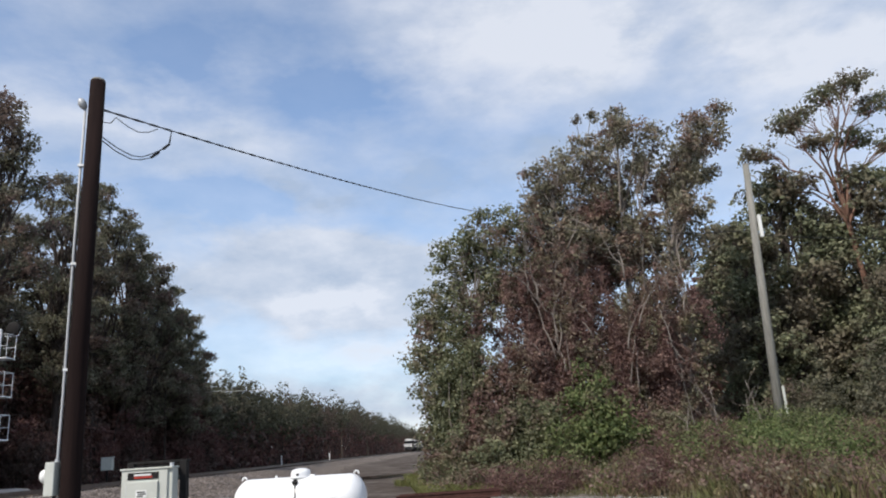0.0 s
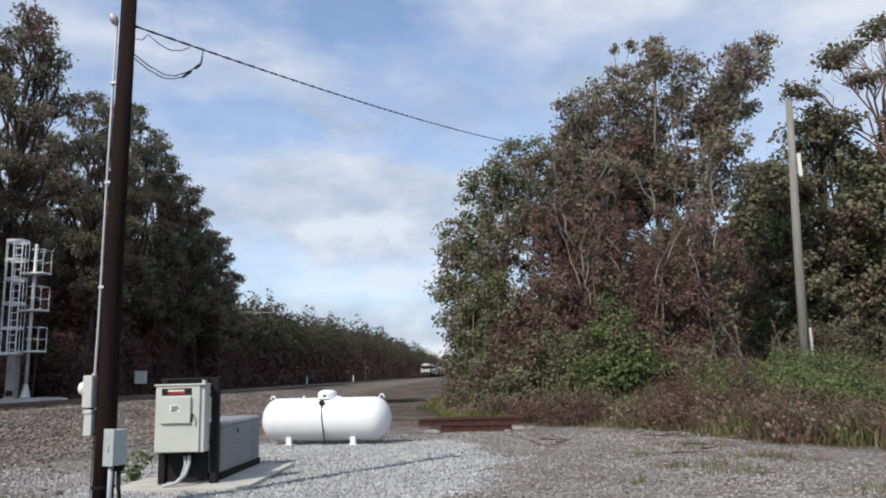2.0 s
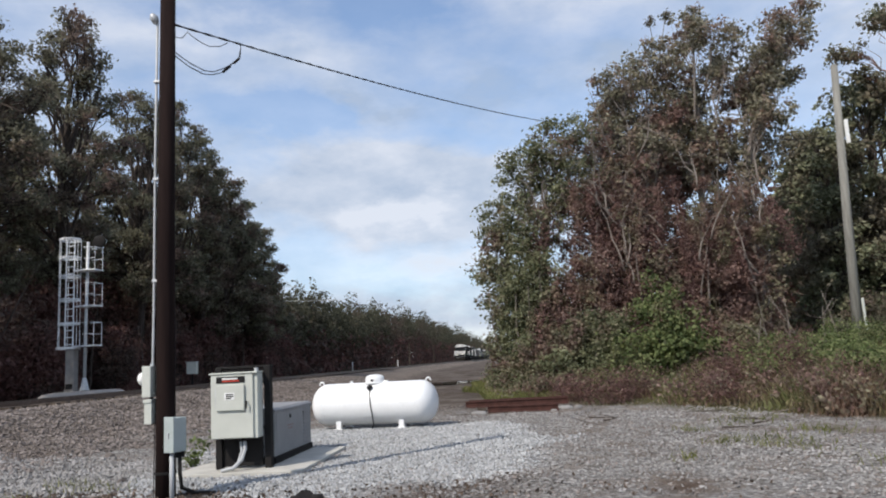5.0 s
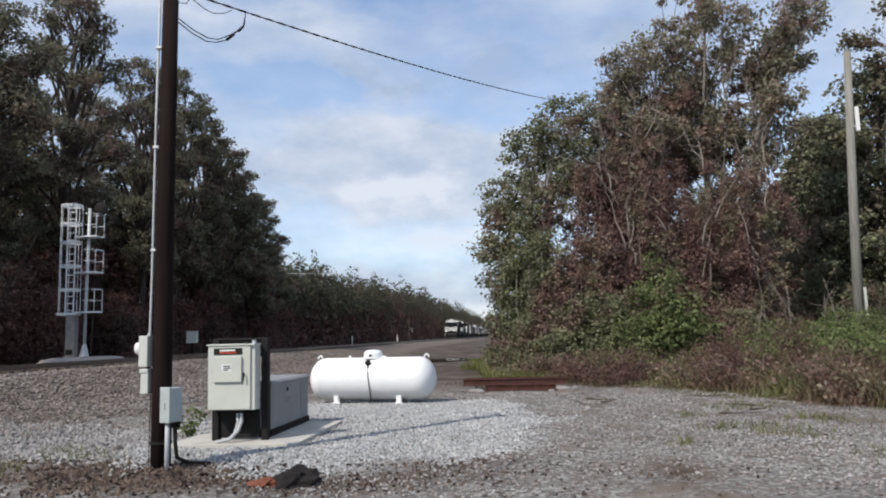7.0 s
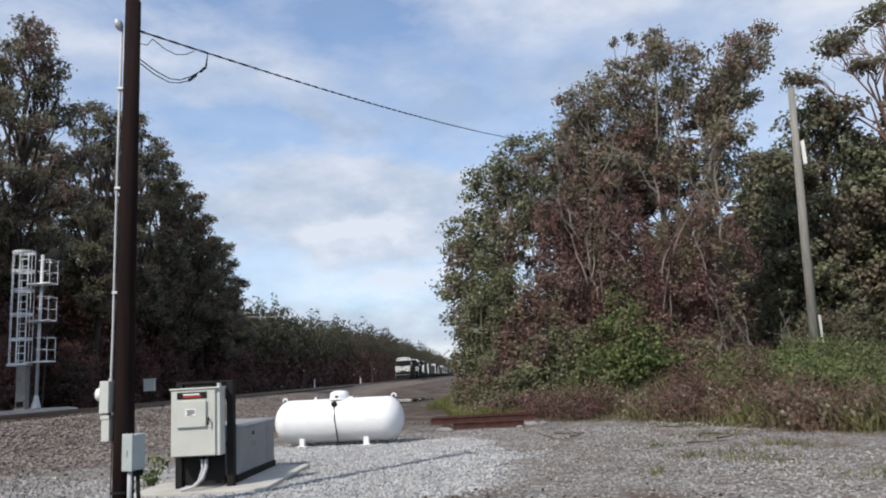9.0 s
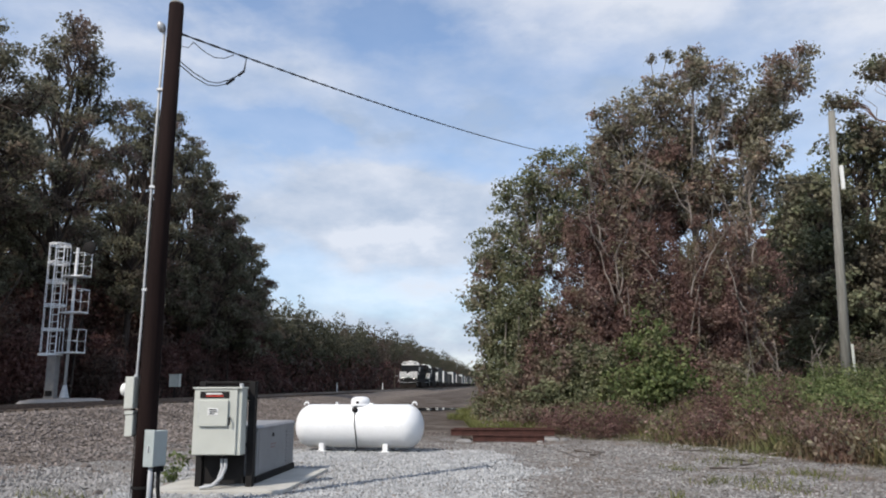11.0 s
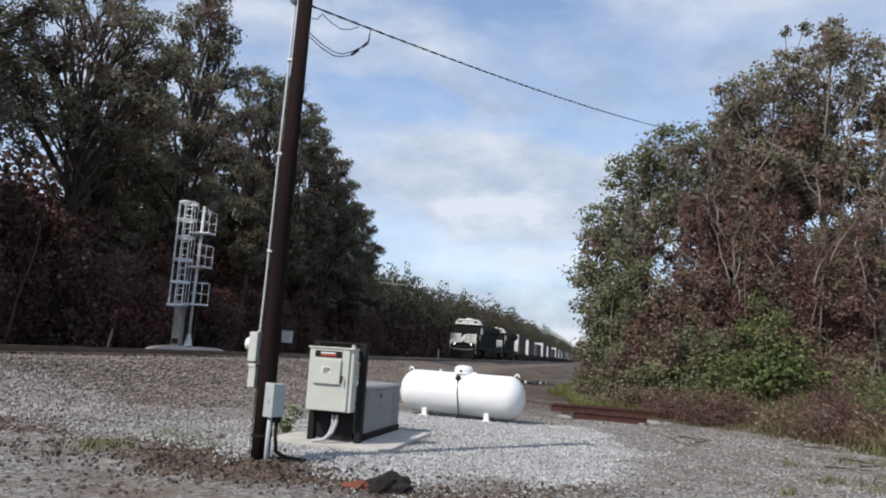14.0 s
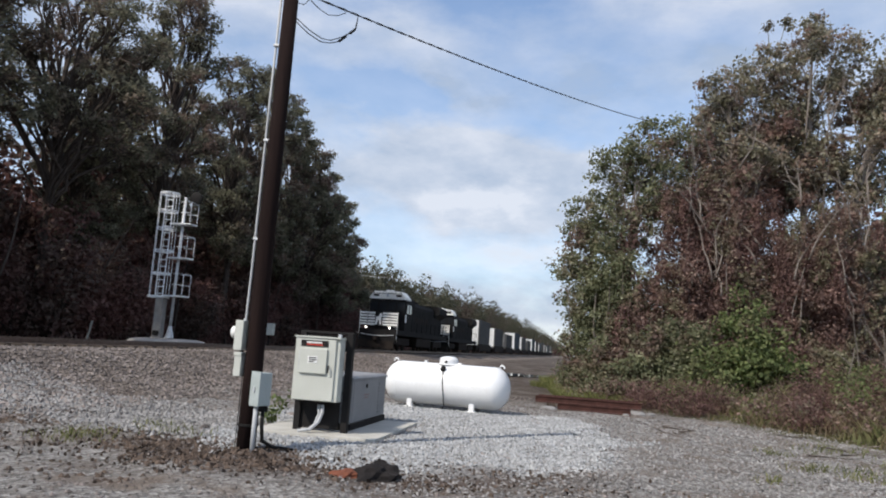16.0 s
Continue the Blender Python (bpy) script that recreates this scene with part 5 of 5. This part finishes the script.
def build_weeds():
    rng = np.random.default_rng(11)
    pts = np.column_stack([rng.uniform(-1.6, 20, 130000), rng.uniform(7, 33, 130000)])
    over = pts[:, 1] - weed_edge(pts[:, 0]) - 0.7 * np.sin(pts[:, 0] * 2.3) - 0.5 * np.sin(pts[:, 0] * 5.1 + 1.0) - rng.exponential(1.1, len(pts))
    near = np.hypot(pts[:, 0], pts[:, 1])
    lump = np.sin(pts[:, 0] * 1.1 + 1) * np.sin(pts[:, 1] * 0.9) + 0.6 * np.sin(pts[:, 0] * 2.7 + pts[:, 1])
    keep = (over > 0) & (rng.uniform(size=len(pts)) < 0.34 + 0.42 * lump) & (pts[:, 0] < pts[:, 1] * 0.75)
    pts, over, lump = pts[keep], over[keep], lump[keep]
    tall = np.clip(0.12 + over * 0.12, 0.1, 0.62) * (1 + 0.6 * np.clip(lump, -0.8, 1.2))
    tall *= np.where(pts[:, 0] < 2.5, 0.6, 1.0)
    tagged(mesh_object("tall_weeds", *blades(pts, tall, 0.014, rng), GRASS, None, "tall green and straw-brown weeds below the thicket"), "", "weeds", "", "stuff")
    strip = np.column_stack([rng.uniform(-2.4, 2.2, 15000), rng.uniform(23.0, 46.0, 15000)])
    strip = strip[(strip[:, 1] > weed_edge(strip[:, 0]) - 2.2 - 0.6 * np.sin(strip[:, 0] * 3)) & (strip[:, 0] > -1.9 + 0.5 * np.sin(strip[:, 1] * 0.9))]
    tagged(mesh_object("low_grass", *blades(strip, 0.3, 0.014, rng), FRESH_GRASS, None, "yellow-green low grass at the thicket's edge"), "", "grass", "", "stuff")
    # leafy weeds among them
    dry = pts[rng.integers(0, len(pts), 16000)]
    dry = dry[np.sin(dry[:, 0] * 0.8 + 0.5) + np.sin(dry[:, 1] * 0.55 + dry[:, 0] * 0.3) > -0.2]
    rise = np.clip(0.3 + 0.07 * (dry[:, 1] - weed_edge(dry[:, 0])), 0.25, 0.7) * np.where(dry[:, 0] < 2.5, 0.6, 1.0)
    tagged(mesh_object("dry_stalks", *blades(dry, rise * 1.15, 0.01, rng), DRY_STALK, None, "reddish brown dry weed stalks"), "", "weeds", "", "stuff")
    spots = pts[rng.integers(0, len(pts), 1500)]
    z = ground_height(spots[:, 0], spots[:, 1])
    tips = np.column_stack([spots, z + rng.uniform(0.1, 0.75, len(spots))])
    tagged(mesh_object("leafy_weeds", *leafy(tips, 22, 0.16, 0.1, rng), VINE_LEAF, None, "low leafy weeds among the grass"), "", "weeds", "", "stuff")
    by_pole = tips[(tips[:, 0] > 6.6) & (tips[:, 0] < 12) & (tips[:, 1] > 17)][:260] + [0, 0, 0.35]
    tagged(mesh_object("green_weeds", *leafy(by_pole, 40, 0.2, 0.11, rng), GREEN_LEAF, None, "bright green broad-leaved weeds by the grey pole"), "", "weeds", "", "stuff")
    # tufts on the gravel
    tufts = [(3.76, 11.06, 0.5, 150), (3.2, 11.6, 0.3, 70), (3.0, 13.4, 0.25, 60), (-6.3, 8.3, 0.4, 130), (-5.6, 9.3, 0.4, 80), (-6.2, 9.9, 0.3, 40), (4.6, 8.9, 0.7, 160), (4.3, 14.5, 0.6, 160), (2.2, 9.9, 0.2, 30), (4.9, 12.4, 0.5, 130), (-8.2, 7.6, 0.5, 50)]
    p = np.concatenate([np.column_stack([rng.normal(x, r * 0.6, n), rng.normal(y, r * 0.6, n)]) for x, y, r, n in tufts])
    tagged(mesh_object("grass_on_gravel", *blades(p, 0.15, 0.007, rng), FRESH_GRASS, None, "small green grass patches on the gravel"), "", "grass", "", "stuff")


build_weeds()


def build_ground_bits():
    rng = np.random.default_rng(17)
    plant = thing("weed_plant", pose(-5.05, 11.3, 0.0), "small leafy weed growing by the slab", "weed")
    bm = bmesh.new()
    tips = []
    for k in range(7):
        a = k * 0.9
        stem = branch_path((0, 0, -0.02), (math.cos(a) * 0.5, math.sin(a) * 0.5, 1.0), rng.uniform(0.3, 0.55), 0.15, rng, 4)
        add_tube(bm, stem, [0.008, 0.007, 0.006, 0.005, 0.003], 4, False)
        tips += stem[1:]
    part("stalk", bm, GREEN_STEM, plant)
    tagged(mesh_object("leaf_mass", *leafy(tips, 5, 0.05, 0.09, rng, 1.0), GREEN_LEAF, plant), "", "", "", "stuff")
    for k in range(11):
        x, y = rng.uniform(1.2, 5.2), rng.uniform(12.5, 18.5)
        if y > float(weed_edge(x)):
            y = float(weed_edge(x)) - 0.4
        way = (rng.uniform(-1, 1), rng.uniform(-0.4, 0.4), 0.06)
        pts = branch_path((0, 0, 0.02), way, rng.uniform(0.5, 1.5), 0.16, rng, 5, 0.0)
        pts = [np.array([p[0], p[1], 0.02 + abs(p[2]) * 0.25]) for p in pts]
        ob = part("fallen_branch", tube(pts, [0.016, 0.014, 0.012, 0.01, 0.008, 0.005], 5), PALE_BARK if k % 3 == 0 else BARK)
        ob.matrix_basis = on_ground(x, y)
        tagged(ob, "thin dry fallen branch on the gravel", "branch", "fallen branches")
    for k in range(9):
        x, y = rng.uniform(-9.5, -4.6), rng.uniform(6.0, 14.0)
        bm = bmesh.new()
        bmesh.ops.create_icosphere(bm, subdivisions=1, radius=1.0)
        for v in bm.verts:
            v.co *= 1 + 0.4 * noise.noise(v.co * 1.5 + Vector((k, 0, 0)))
            v.co = Vector((v.co.x * 0.1, v.co.y * 0.07, v.co.z * 0.045))
        ob = part("lump_of_rock", bm, STONE_DARK)
        ob.matrix_basis = on_ground(x, y, 40.0 * k) @ pose(0, 0, 0.02)
        tagged(ob, "loose rock lying on the dirt", "rock", "loose rocks")


build_ground_bits()


def build_brush():
    rng = np.random.default_rng(23)
    for x, y, w, h in [(1.7, 22.4, 0.7, 0.8), (2.6, 21.4, 0.8, 0.9), (3.6, 22.6, 0.8, 0.9), (5.6, 21.2, 0.9, 1.2), (6.6, 22.6, 1.0, 1.5), (7.2, 20.0, 1.0, 1.3), (7.6, 17.6, 0.8, 1.0), (8.8, 23.6, 1.0, 1.4), (7.4, 14.6, 0.7, 0.8), (10.4, 18.4, 1.1, 1.3), (5.0, 19.0, 0.7, 0.7), (10.8, 14.6, 0.9, 0.9)]:
        make_shrub("dry_brush", w, w * 0.8, h, "reddish brown dry brush in the weeds", "brush", RED_LEAF, rng, 80, 26, 0.055, 0.14, 60, on_ground(x, y), "dry brush in the weeds", DRY_TWIG)
    for x, y, w, h in [(9.4, 22.4, 0.9, 1.5), (10.3, 22.0, 0.9, 1.5), (11.4, 22.6, 0.9, 1.4), (8.6, 20.6, 0.8, 1.1), (12.6, 20.5, 1.0, 1.3), (9.2, 18.4, 0.9, 1.1), (8.2, 15.8, 0.7, 0.9), (4.2, 23.8, 0.7, 0.7), (2.9, 23.6, 0.8, 0.7), (6.6, 16.6, 0.6, 0.6), (11.6, 17.0, 1.0, 1.2)]:
        make_shrub("green_weed_bush", w, w * 0.8, h, "light green weed bush among the tall weeds", "bush", GREEN_LEAF, rng, 80, 42, 0.07, 0.13, 16, on_ground(x, y), "green weed bushes", GREEN_STEM)


build_brush()


def stones(xy, size, rng, sink=0.2):
    """Angular stones: jittered octahedra."""
    n = len(xy)
    s = size * rng.uniform(0.5, 1.5, n)
    base = np.array([[1, 0, 0], [0, 1, 0], [-1, 0, 0], [0, -1, 0], [0, 0, 0.75], [0, 0, -0.75]], float)
    v = base[None] * s[:, None, None] * rng.uniform(0.55, 1.2, (n, 6, 1)) + rng.normal(size=(n, 6, 3)) * (s * 0.16)[:, None, None]
    a = rng.uniform(0, 2 * math.pi, n)
    c, d = np.cos(a)[:, None], np.sin(a)[:, None]
    v = np.stack([v[..., 0] * c - v[..., 1] * d, v[..., 0] * d + v[..., 1] * c, v[..., 2]], -1)
    v += np.column_stack([xy, ground_height(xy[:, 0], xy[:, 1]) + s * (0.75 - sink) * 0.5])[:, None]
    f = np.array([[0, 1, 4], [1, 2, 4], [2, 3, 4], [3, 0, 4], [1, 0, 5], [2, 1, 5], [3, 2, 5], [0, 3, 5]])
    return v.reshape(-1, 3), (f[None] + 6 * np.arange(n)[:, None, None]).reshape(-1, 3)


def build_stones():
    rng = np.random.default_rng(5)
    p = np.column_stack([rng.uniform(-6.2, 1.2, 52000), rng.uniform(7.9, 18.2, 52000)])
    r = np.hypot((p[:, 0] + 2.7) / 3.3, (p[:, 1] - 12.9) / 4.7) + 0.1 * np.sin(p[:, 0] * 3) + 0.07 * np.sin(p[:, 1] * 2.2 + 1)
    inside = (p[:, 0] > -5.0) & (p[:, 0] < -2.85) & (p[:, 1] > 10.15) & (p[:, 1] < 13.3)
    p = p[(r + rng.exponential(0.13, len(p)) < 1.1) & ~inside]
    tagged(mesh_object("crushed_stone_bed", *stones(p, 0.026, rng), STONE_PALE, None, "bed of pale crushed stone round slab and tank"), "", "gravel", "", "stuff")
    p = np.column_stack([-17.8 + rng.uniform(0, 10.0, 42000) ** 1.0, rng.uniform(9, 48, 42000)])
    p = p[(np.abs(p[:, 0] - TRACK_X) > 1.32) & (rng.uniform(size=len(p)) < np.interp(p[:, 0], [-18, -12, -7.8], [1, 1.0, 0.5]))]
    tagged(mesh_object("track_ballast", *stones(p, 0.045, rng), STONE_DARK, None, "coarse grey-brown track ballast"), "", "ballast", "", "stuff")
    p = np.column_stack([rng.uniform(-12.0, -5.2, 22000), rng.uniform(5.0, 14, 22000)])
    p = p[(np.abs(p[:, 1] - 11.2 + 0.25 * (p[:, 0] + 8)) + rng.exponential(0.5, len(p)) < 2.0) | (np.hypot(p[:, 0] + 7.5, (p[:, 1] - 6.3) * 1.6) + rng.exponential(0.4, len(p)) < 1.6)]
    tagged(mesh_object("coarse_gravel", *stones(p, 0.033, rng), STONE_GREY, None, "coarse pale grey gravel on the dirt by the track"), "", "gravel", "", "stuff")
    p = np.column_stack([rng.uniform(-3, 7.5, 26000), rng.uniform(5.5, 19, 26000)])
    p = p[(p[:, 1] < weed_edge(p[:, 0]) + 0.5) & (np.sin(p[:, 0] * 1.1 + 0.4 * p[:, 1]) + np.sin(p[:, 1] * 0.9 - 1) + rng.uniform(-1, 1, len(p)) > -0.4)]
    tagged(mesh_object("drive_gravel", *stones(p, 0.021, rng), STONE_GREY, None, "grey gravel strewn over the dirt drive"), "", "gravel", "", "stuff")
    p = np.column_stack([rng.uniform(-10, 7, 16000), rng.uniform(4.5, 24, 16000)])
    tagged(mesh_object("scattered_gravel", *stones(p, 0.02, rng), STONE_DARK, None, "scattered gravel on the dirt"), "", "gravel", "", "stuff")
    p = np.column_stack([rng.uniform(-9.5, -2.5, 5000), rng.uniform(6.2, 9.6, 5000)])
    p = p[np.sin(p[:, 0] * 1.3 + 1) + np.sin(p[:, 1] * 2.1 + 0.7 * p[:, 0]) + rng.uniform(-0.6, 0.6, len(p)) > 0.5]
    tagged(mesh_object("soil_clods", *stones(p, 0.035, rng, 0.6), LEAF_LITTER, None, "dark brown clods of soil on the dirt"), "", "soil", "", "stuff")
    p = np.column_stack([rng.normal(-4.2, 2.4, 2200), 7.9 + rng.normal(0, 0.55, 2200)])
    c = np.column_stack([p, ground_height(p[:, 0], p[:, 1]) + 0.02])
    tagged(mesh_object("leaf_litter", *leafy(c, 1, 0.01, 0.05, rng), LEAF_LITTER, None, "brown dead leaves and twigs at the gravel's edge"), "", "leaf litter", "", "stuff")


build_stones()


# ---- the train ----
def wheel_pair(parent, x, y):
    w = part("wheel", add_lathe(bmesh.new(), [(0.47, 0), (0.5, 0.03), (0.5, 0.11), (0.53, 0.12), (0.53, 0.14)], pose(x, y, 0.5, 0, 90 if x < 0 else -90, 0), 20), UNDER, parent)
    return w


def build_locomotive(y0, lights, label):
    loco = thing("locomotive", pose(TRACK_X, y0, RAIL_Z), label, "locomotive", "locomotives of the train")
    part("underframe", box(-1.5, 1.5, 0.5, 22.0, 1.2, 1.62, 0.03), TRAIN_BLACK, loco)
    nose = bmesh.new()
    add_prism(nose, [(-1.05, 1.6), (1.05, 1.6), (1.05, 2.75), (0.8, 3.05), (-0.8, 3.05), (-1.05, 2.75)], 1.35, 3.2)
    part("nose", nose, TRAIN_BLACK, loco)
    cab = bmesh.new()
    add_prism(cab, [(-1.5, 1.6), (1.5, 1.6), (1.5, 3.95), (1.15, 4.42), (-1.15, 4.42), (-1.5, 3.95)], 2.9, 5.4)
    cab = part("cab", cab, TRAIN_BLACK, loco)
    roof = bmesh.new()
    add_prism(roof, [(-1.5, 4.12), (-1.3, 4.1), (1.3, 4.1), (1.5, 4.12), (1.46, 4.3), (1.1, 4.72), (-1.1, 4.72), (-1.46, 4.3)], 2.7, 4.6)
    roof = part("cab_roof", roof, TRAIN_WHITE, loco, "white cab roof")
    for x in (-0.95, 0.95):
        part("number_board", box(x - 0.24, x + 0.24, 2.66, 2.71, 4.3, 4.46, 0.01), TRAIN_BLACK, roof, "dark number board")
    part("roof_seam", box(-1.2, 1.2, 2.67, 2.71, 4.52, 4.56), TRAIN_BLACK, roof)
    part("roof_vent", box(-0.3, 0.3, 3.2, 3.9, 4.71, 4.86, 0.03), TRAIN_WHITE, roof)
    for x in (-1.12, -0.38, 0.38, 1.12):
        part("windshield", box(x - 0.3, x + 0.3, 2.87, 2.9, 3.2, 3.85, 0.01), GLASS_DARK, cab, "dark windshield pane")
    for y in (3.4, 4.3):
        part("side_window", box(1.5, 1.52, y, y + 0.7, 3.0, 3.75, 0.01), GLASS_DARK, cab, "dark side window")
    hood = bmesh.new()
    add_prism(hood, [(-0.95, 1.6), (0.95, 1.6), (0.95, 3.9), (0.7, 4.25), (-0.7, 4.25), (-0.95, 3.9)], 5.4, 17.2)
    hood = part("long_hood", hood, TRAIN_BLACK, loco)
    for k in range(11):
        part("hood_door", box(0.95, 0.975, 5.7 + k * 1.02, 6.6 + k * 1.02, 1.8, 3.6, 0.01), TRAIN_BLACK, hood)
    rad = bmesh.new()
    add_prism(rad, [(-0.95, 1.6), (0.95, 1.6), (0.95, 3.3), (1.5, 3.75), (1.5, 4.25), (1.2, 4.5), (-1.2, 4.5), (-1.5, 4.25), (-1.5, 3.75), (-0.95, 3.3)], 17.2, 21.3)
    part("radiator_wing", rad, TRAIN_BLACK, loco)
    part("exhaust_stack", box(-0.4, 0.4, 11.0, 12.2, 4.2, 4.5, 0.03), UNDER, loco)
    part("air_intake", box(-1.2, 1.2, 5.4, 7.4, 3.4, 4.35, 0.08), TRAIN_BLACK, loco)
    # front platform with white striped panels
    panel = part("front_panel", box(-1.5, 1.5, 0.52, 0.58, 1.85, 2.98, 0.01), TRAIN_BLACK, loco, "black front panel with white stripes")
    for k in range(5):
        z = 1.9 + 0.215 * k
        for a, b in ((0.3, 0.86), (0.9, 1.48)):
            for side in (-1, 1):
                part("white_stripe", box(min(side * a, side * b), max(side * a, side * b), 0.495, 0.525, z, z + 0.14), TRAIN_WHITE, panel)
    emblem = bmesh.new()
    add_prism(emblem, [(-0.27, 1.95), (-0.14, 1.95), (-0.04, 2.3), (0.06, 2.3), (0.08, 1.95), (0.2, 1.95), (0.2, 2.45), (0.27, 2.75), (0.12, 2.86), (0.0, 2.6), (-0.2, 2.55)], 0.495, 0.525)
    part("emblem", emblem, TRAIN_WHITE, panel, "plain white emblem shape")
    part("pilot", box(-1.5, 1.5, 0.45, 0.7, 0.55, 1.62, 0.03), TRAIN_BLACK, loco, "black pilot plate")
    plow = bmesh.new()
    add_prism(plow, [(-1.4, 0.12), (1.4, 0.12), (1.4, 0.75), (-1.4, 0.75)], 0.15, 0.45)
    part("snow_plow", plow, UNDER, loco)
    part("coupler", box(-0.18, 0.18, -0.1, 0.5, 0.75, 1.05, 0.04), UNDER, loco)
    part("cut_lever", tube([(-1.35, 0.4, 1.2), (-0.3, 0.36, 1.1), (0.3, 0.36, 1.1), (1.35, 0.4, 1.2)], 0.025, 6), GALVANISED, loco)
    for s in (-1, 1):
        lamp = part("ditch_light", add_lathe(bmesh.new(), [(0.06, 0), (0.06, 0.1), (0.045, 0.12)], pose(s * 0.95, 0.46, 1.72, 90, 0, 0), 14), LAMP_ON if lights else GALVANISED, loco, "lit ditch light" if lights else "unlit ditch light")
        part("handrail", tube([(s * 1.5, 0.55, 0.7), (s * 1.5, 0.5, 3.0)], 0.03, 6), TRAIN_WHITE, loco, "white handrail")
        part("side_rail", tube([(s * 1.5, 5.5, 2.6), (s * 1.5, 21.5, 2.6)], 0.025, 6), TRAIN_BLACK, loco)
        for k in range(9):
            part("stanchion", tube([(s * 1.5, 5.5 + 2 * k, 1.6), (s * 1.5, 5.5 + 2 * k, 2.6)], 0.022, 5), TRAIN_BLACK, loco)
        for z in (0.5, 0.85, 1.2):
            part("step", box(min(s * 1.2, s * 1.5), max(s * 1.2, s * 1.5), 0.72, 1.1, z, z + 0.04), UNDER, loco)
    part("headlight", add_lathe(bmesh.new(), [(0.12, 0), (0.12, 0.06), (0.1, 0.07)], pose(0, 2.72, 4.38, 90, 0, 0), 14), GALVANISED, loco)
    part("fuel_tank", box(-1.4, 1.4, 8.2, 14.4, 0.35, 1.2, 0.12), UNDER, loco)
    for y in (1.8, 16.2):
        truck = part("truck", box(-1.25, 1.25, y, y + 4.3, 0.45, 1.05, 0.06), UNDER, loco)
        for k in range(3):
            for x in (-0.85, 0.85):
                wheel_pair(truck, x, y + 0.5 + 1.65 * k)
    part("cab_number_bar", box(1.502, 1.51, 2.95, 3.35, 2.3, 2.9), TRAIN_WHITE, loco)
    for k in range(3):
        part("side_letter_bar", box(0.976, 0.985, 8.6 + 2.1 * k, 10.2 + 2.1 * k, 2.5, 3.0), UNDER, loco)
    return loco


def build_box_car(y0, paint, door, label, high):
    car = thing("container_car", pose(TRACK_X, y0, RAIL_Z), label, "freight car", "cars of the train")
    part("deck", box(-1.35, 1.35, 0.3, 18.6, 0.75, 1.1, 0.03), UNDER, car)
    for s in (-1, 1):
        part("side_sill", box(min(s * 1.2, s * 1.4), max(s * 1.2, s * 1.4), 2.6, 16.2, 0.35, 1.35, 0.03), UNDER, car)
    bx = part("container", box(-1.22, 1.22, 3.3, 15.5, 1.1, high, 0.02), paint, car)
    for k in range(19):
        part("side_rib", box(1.22, 1.25, 3.5 + 0.63 * k, 3.8 + 0.63 * k, 1.25, high - 0.12), paint, bx)
    for s in (-1, 1):
        part("corner_post", box(min(s * 1.08, s * 1.24), max(s * 1.08, s * 1.24), 3.26, 3.4, 1.1, high + 0.01), paint, bx)
    # where these doors are white, sunlight on the end is painted into their colour
    for x in (-0.535, 0.535):
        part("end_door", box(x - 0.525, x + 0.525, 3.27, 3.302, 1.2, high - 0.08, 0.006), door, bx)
    for x in (-0.7, -0.25, 0.25, 0.7):
        part("lock_rod", tube([(x, 3.255, 1.2), (x, 3.255, high - 0.1)], 0.022, 5), GALVANISED, bx)
    for y in (1.2, 16.0):
        truck = part("truck", box(-1.2, 1.2, y, y + 1.9, 0.4, 0.8, 0.05), UNDER, car)
        for k in range(2):
            for x in (-0.85, 0.85):
                wheel_pair(truck, x, y + 0.3 + 1.3 * k)
    part("coupler", box(-0.15, 0.15, -0.3, 0.4, 0.7, 0.95, 0.03), UNDER, car)
    return car


FRONT_AT_END, SPEED = 54.4, 14.45
TRAIN = [(build_locomotive(0.0, True, "black diesel locomotive with white striped front and lit lights"), 0.0),
         (build_locomotive(0.0, False, "second black diesel locomotive with white striped front"), 22.7)]


def build_cars():
    kinds = {}
    # side colour, door colour, label; the split imitates shaded sides and sunlit ends
    paints = {"w": (BOX_SHADED_GREY, BOX_SUNLIT_WHITE, "container with sides coloured as shaded grey and doors as sunlit white"), "g": (BOX_SHADED_GREY, BOX_SHADED_GREY, "plain grey container"), "b": (BOX_BLUE, BOX_SUNLIT_WHITE, "dark blue container with doors coloured as sunlit white")}
    y = 45.6
    for k, key in enumerate("wwgbwgbwbgwbgw"):
        high = (4.75, 4.3, 3.9)[k % 3]
        if (key, high) in kinds:
            car = copy_thing(kinds[key, high], Matrix())
        else:
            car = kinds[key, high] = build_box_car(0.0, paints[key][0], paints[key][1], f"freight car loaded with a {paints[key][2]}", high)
        TRAIN.append((car, y))
        y += 19.2


build_cars()


def motions():
    for car, behind in TRAIN:
        rows = []
        for k in range(17):
            rows.append((float(k), pose(TRACK_X, FRONT_AT_END + SPEED * (16.0 - k) + behind, RAIL_Z)))
        walk(car, rows)


motions()
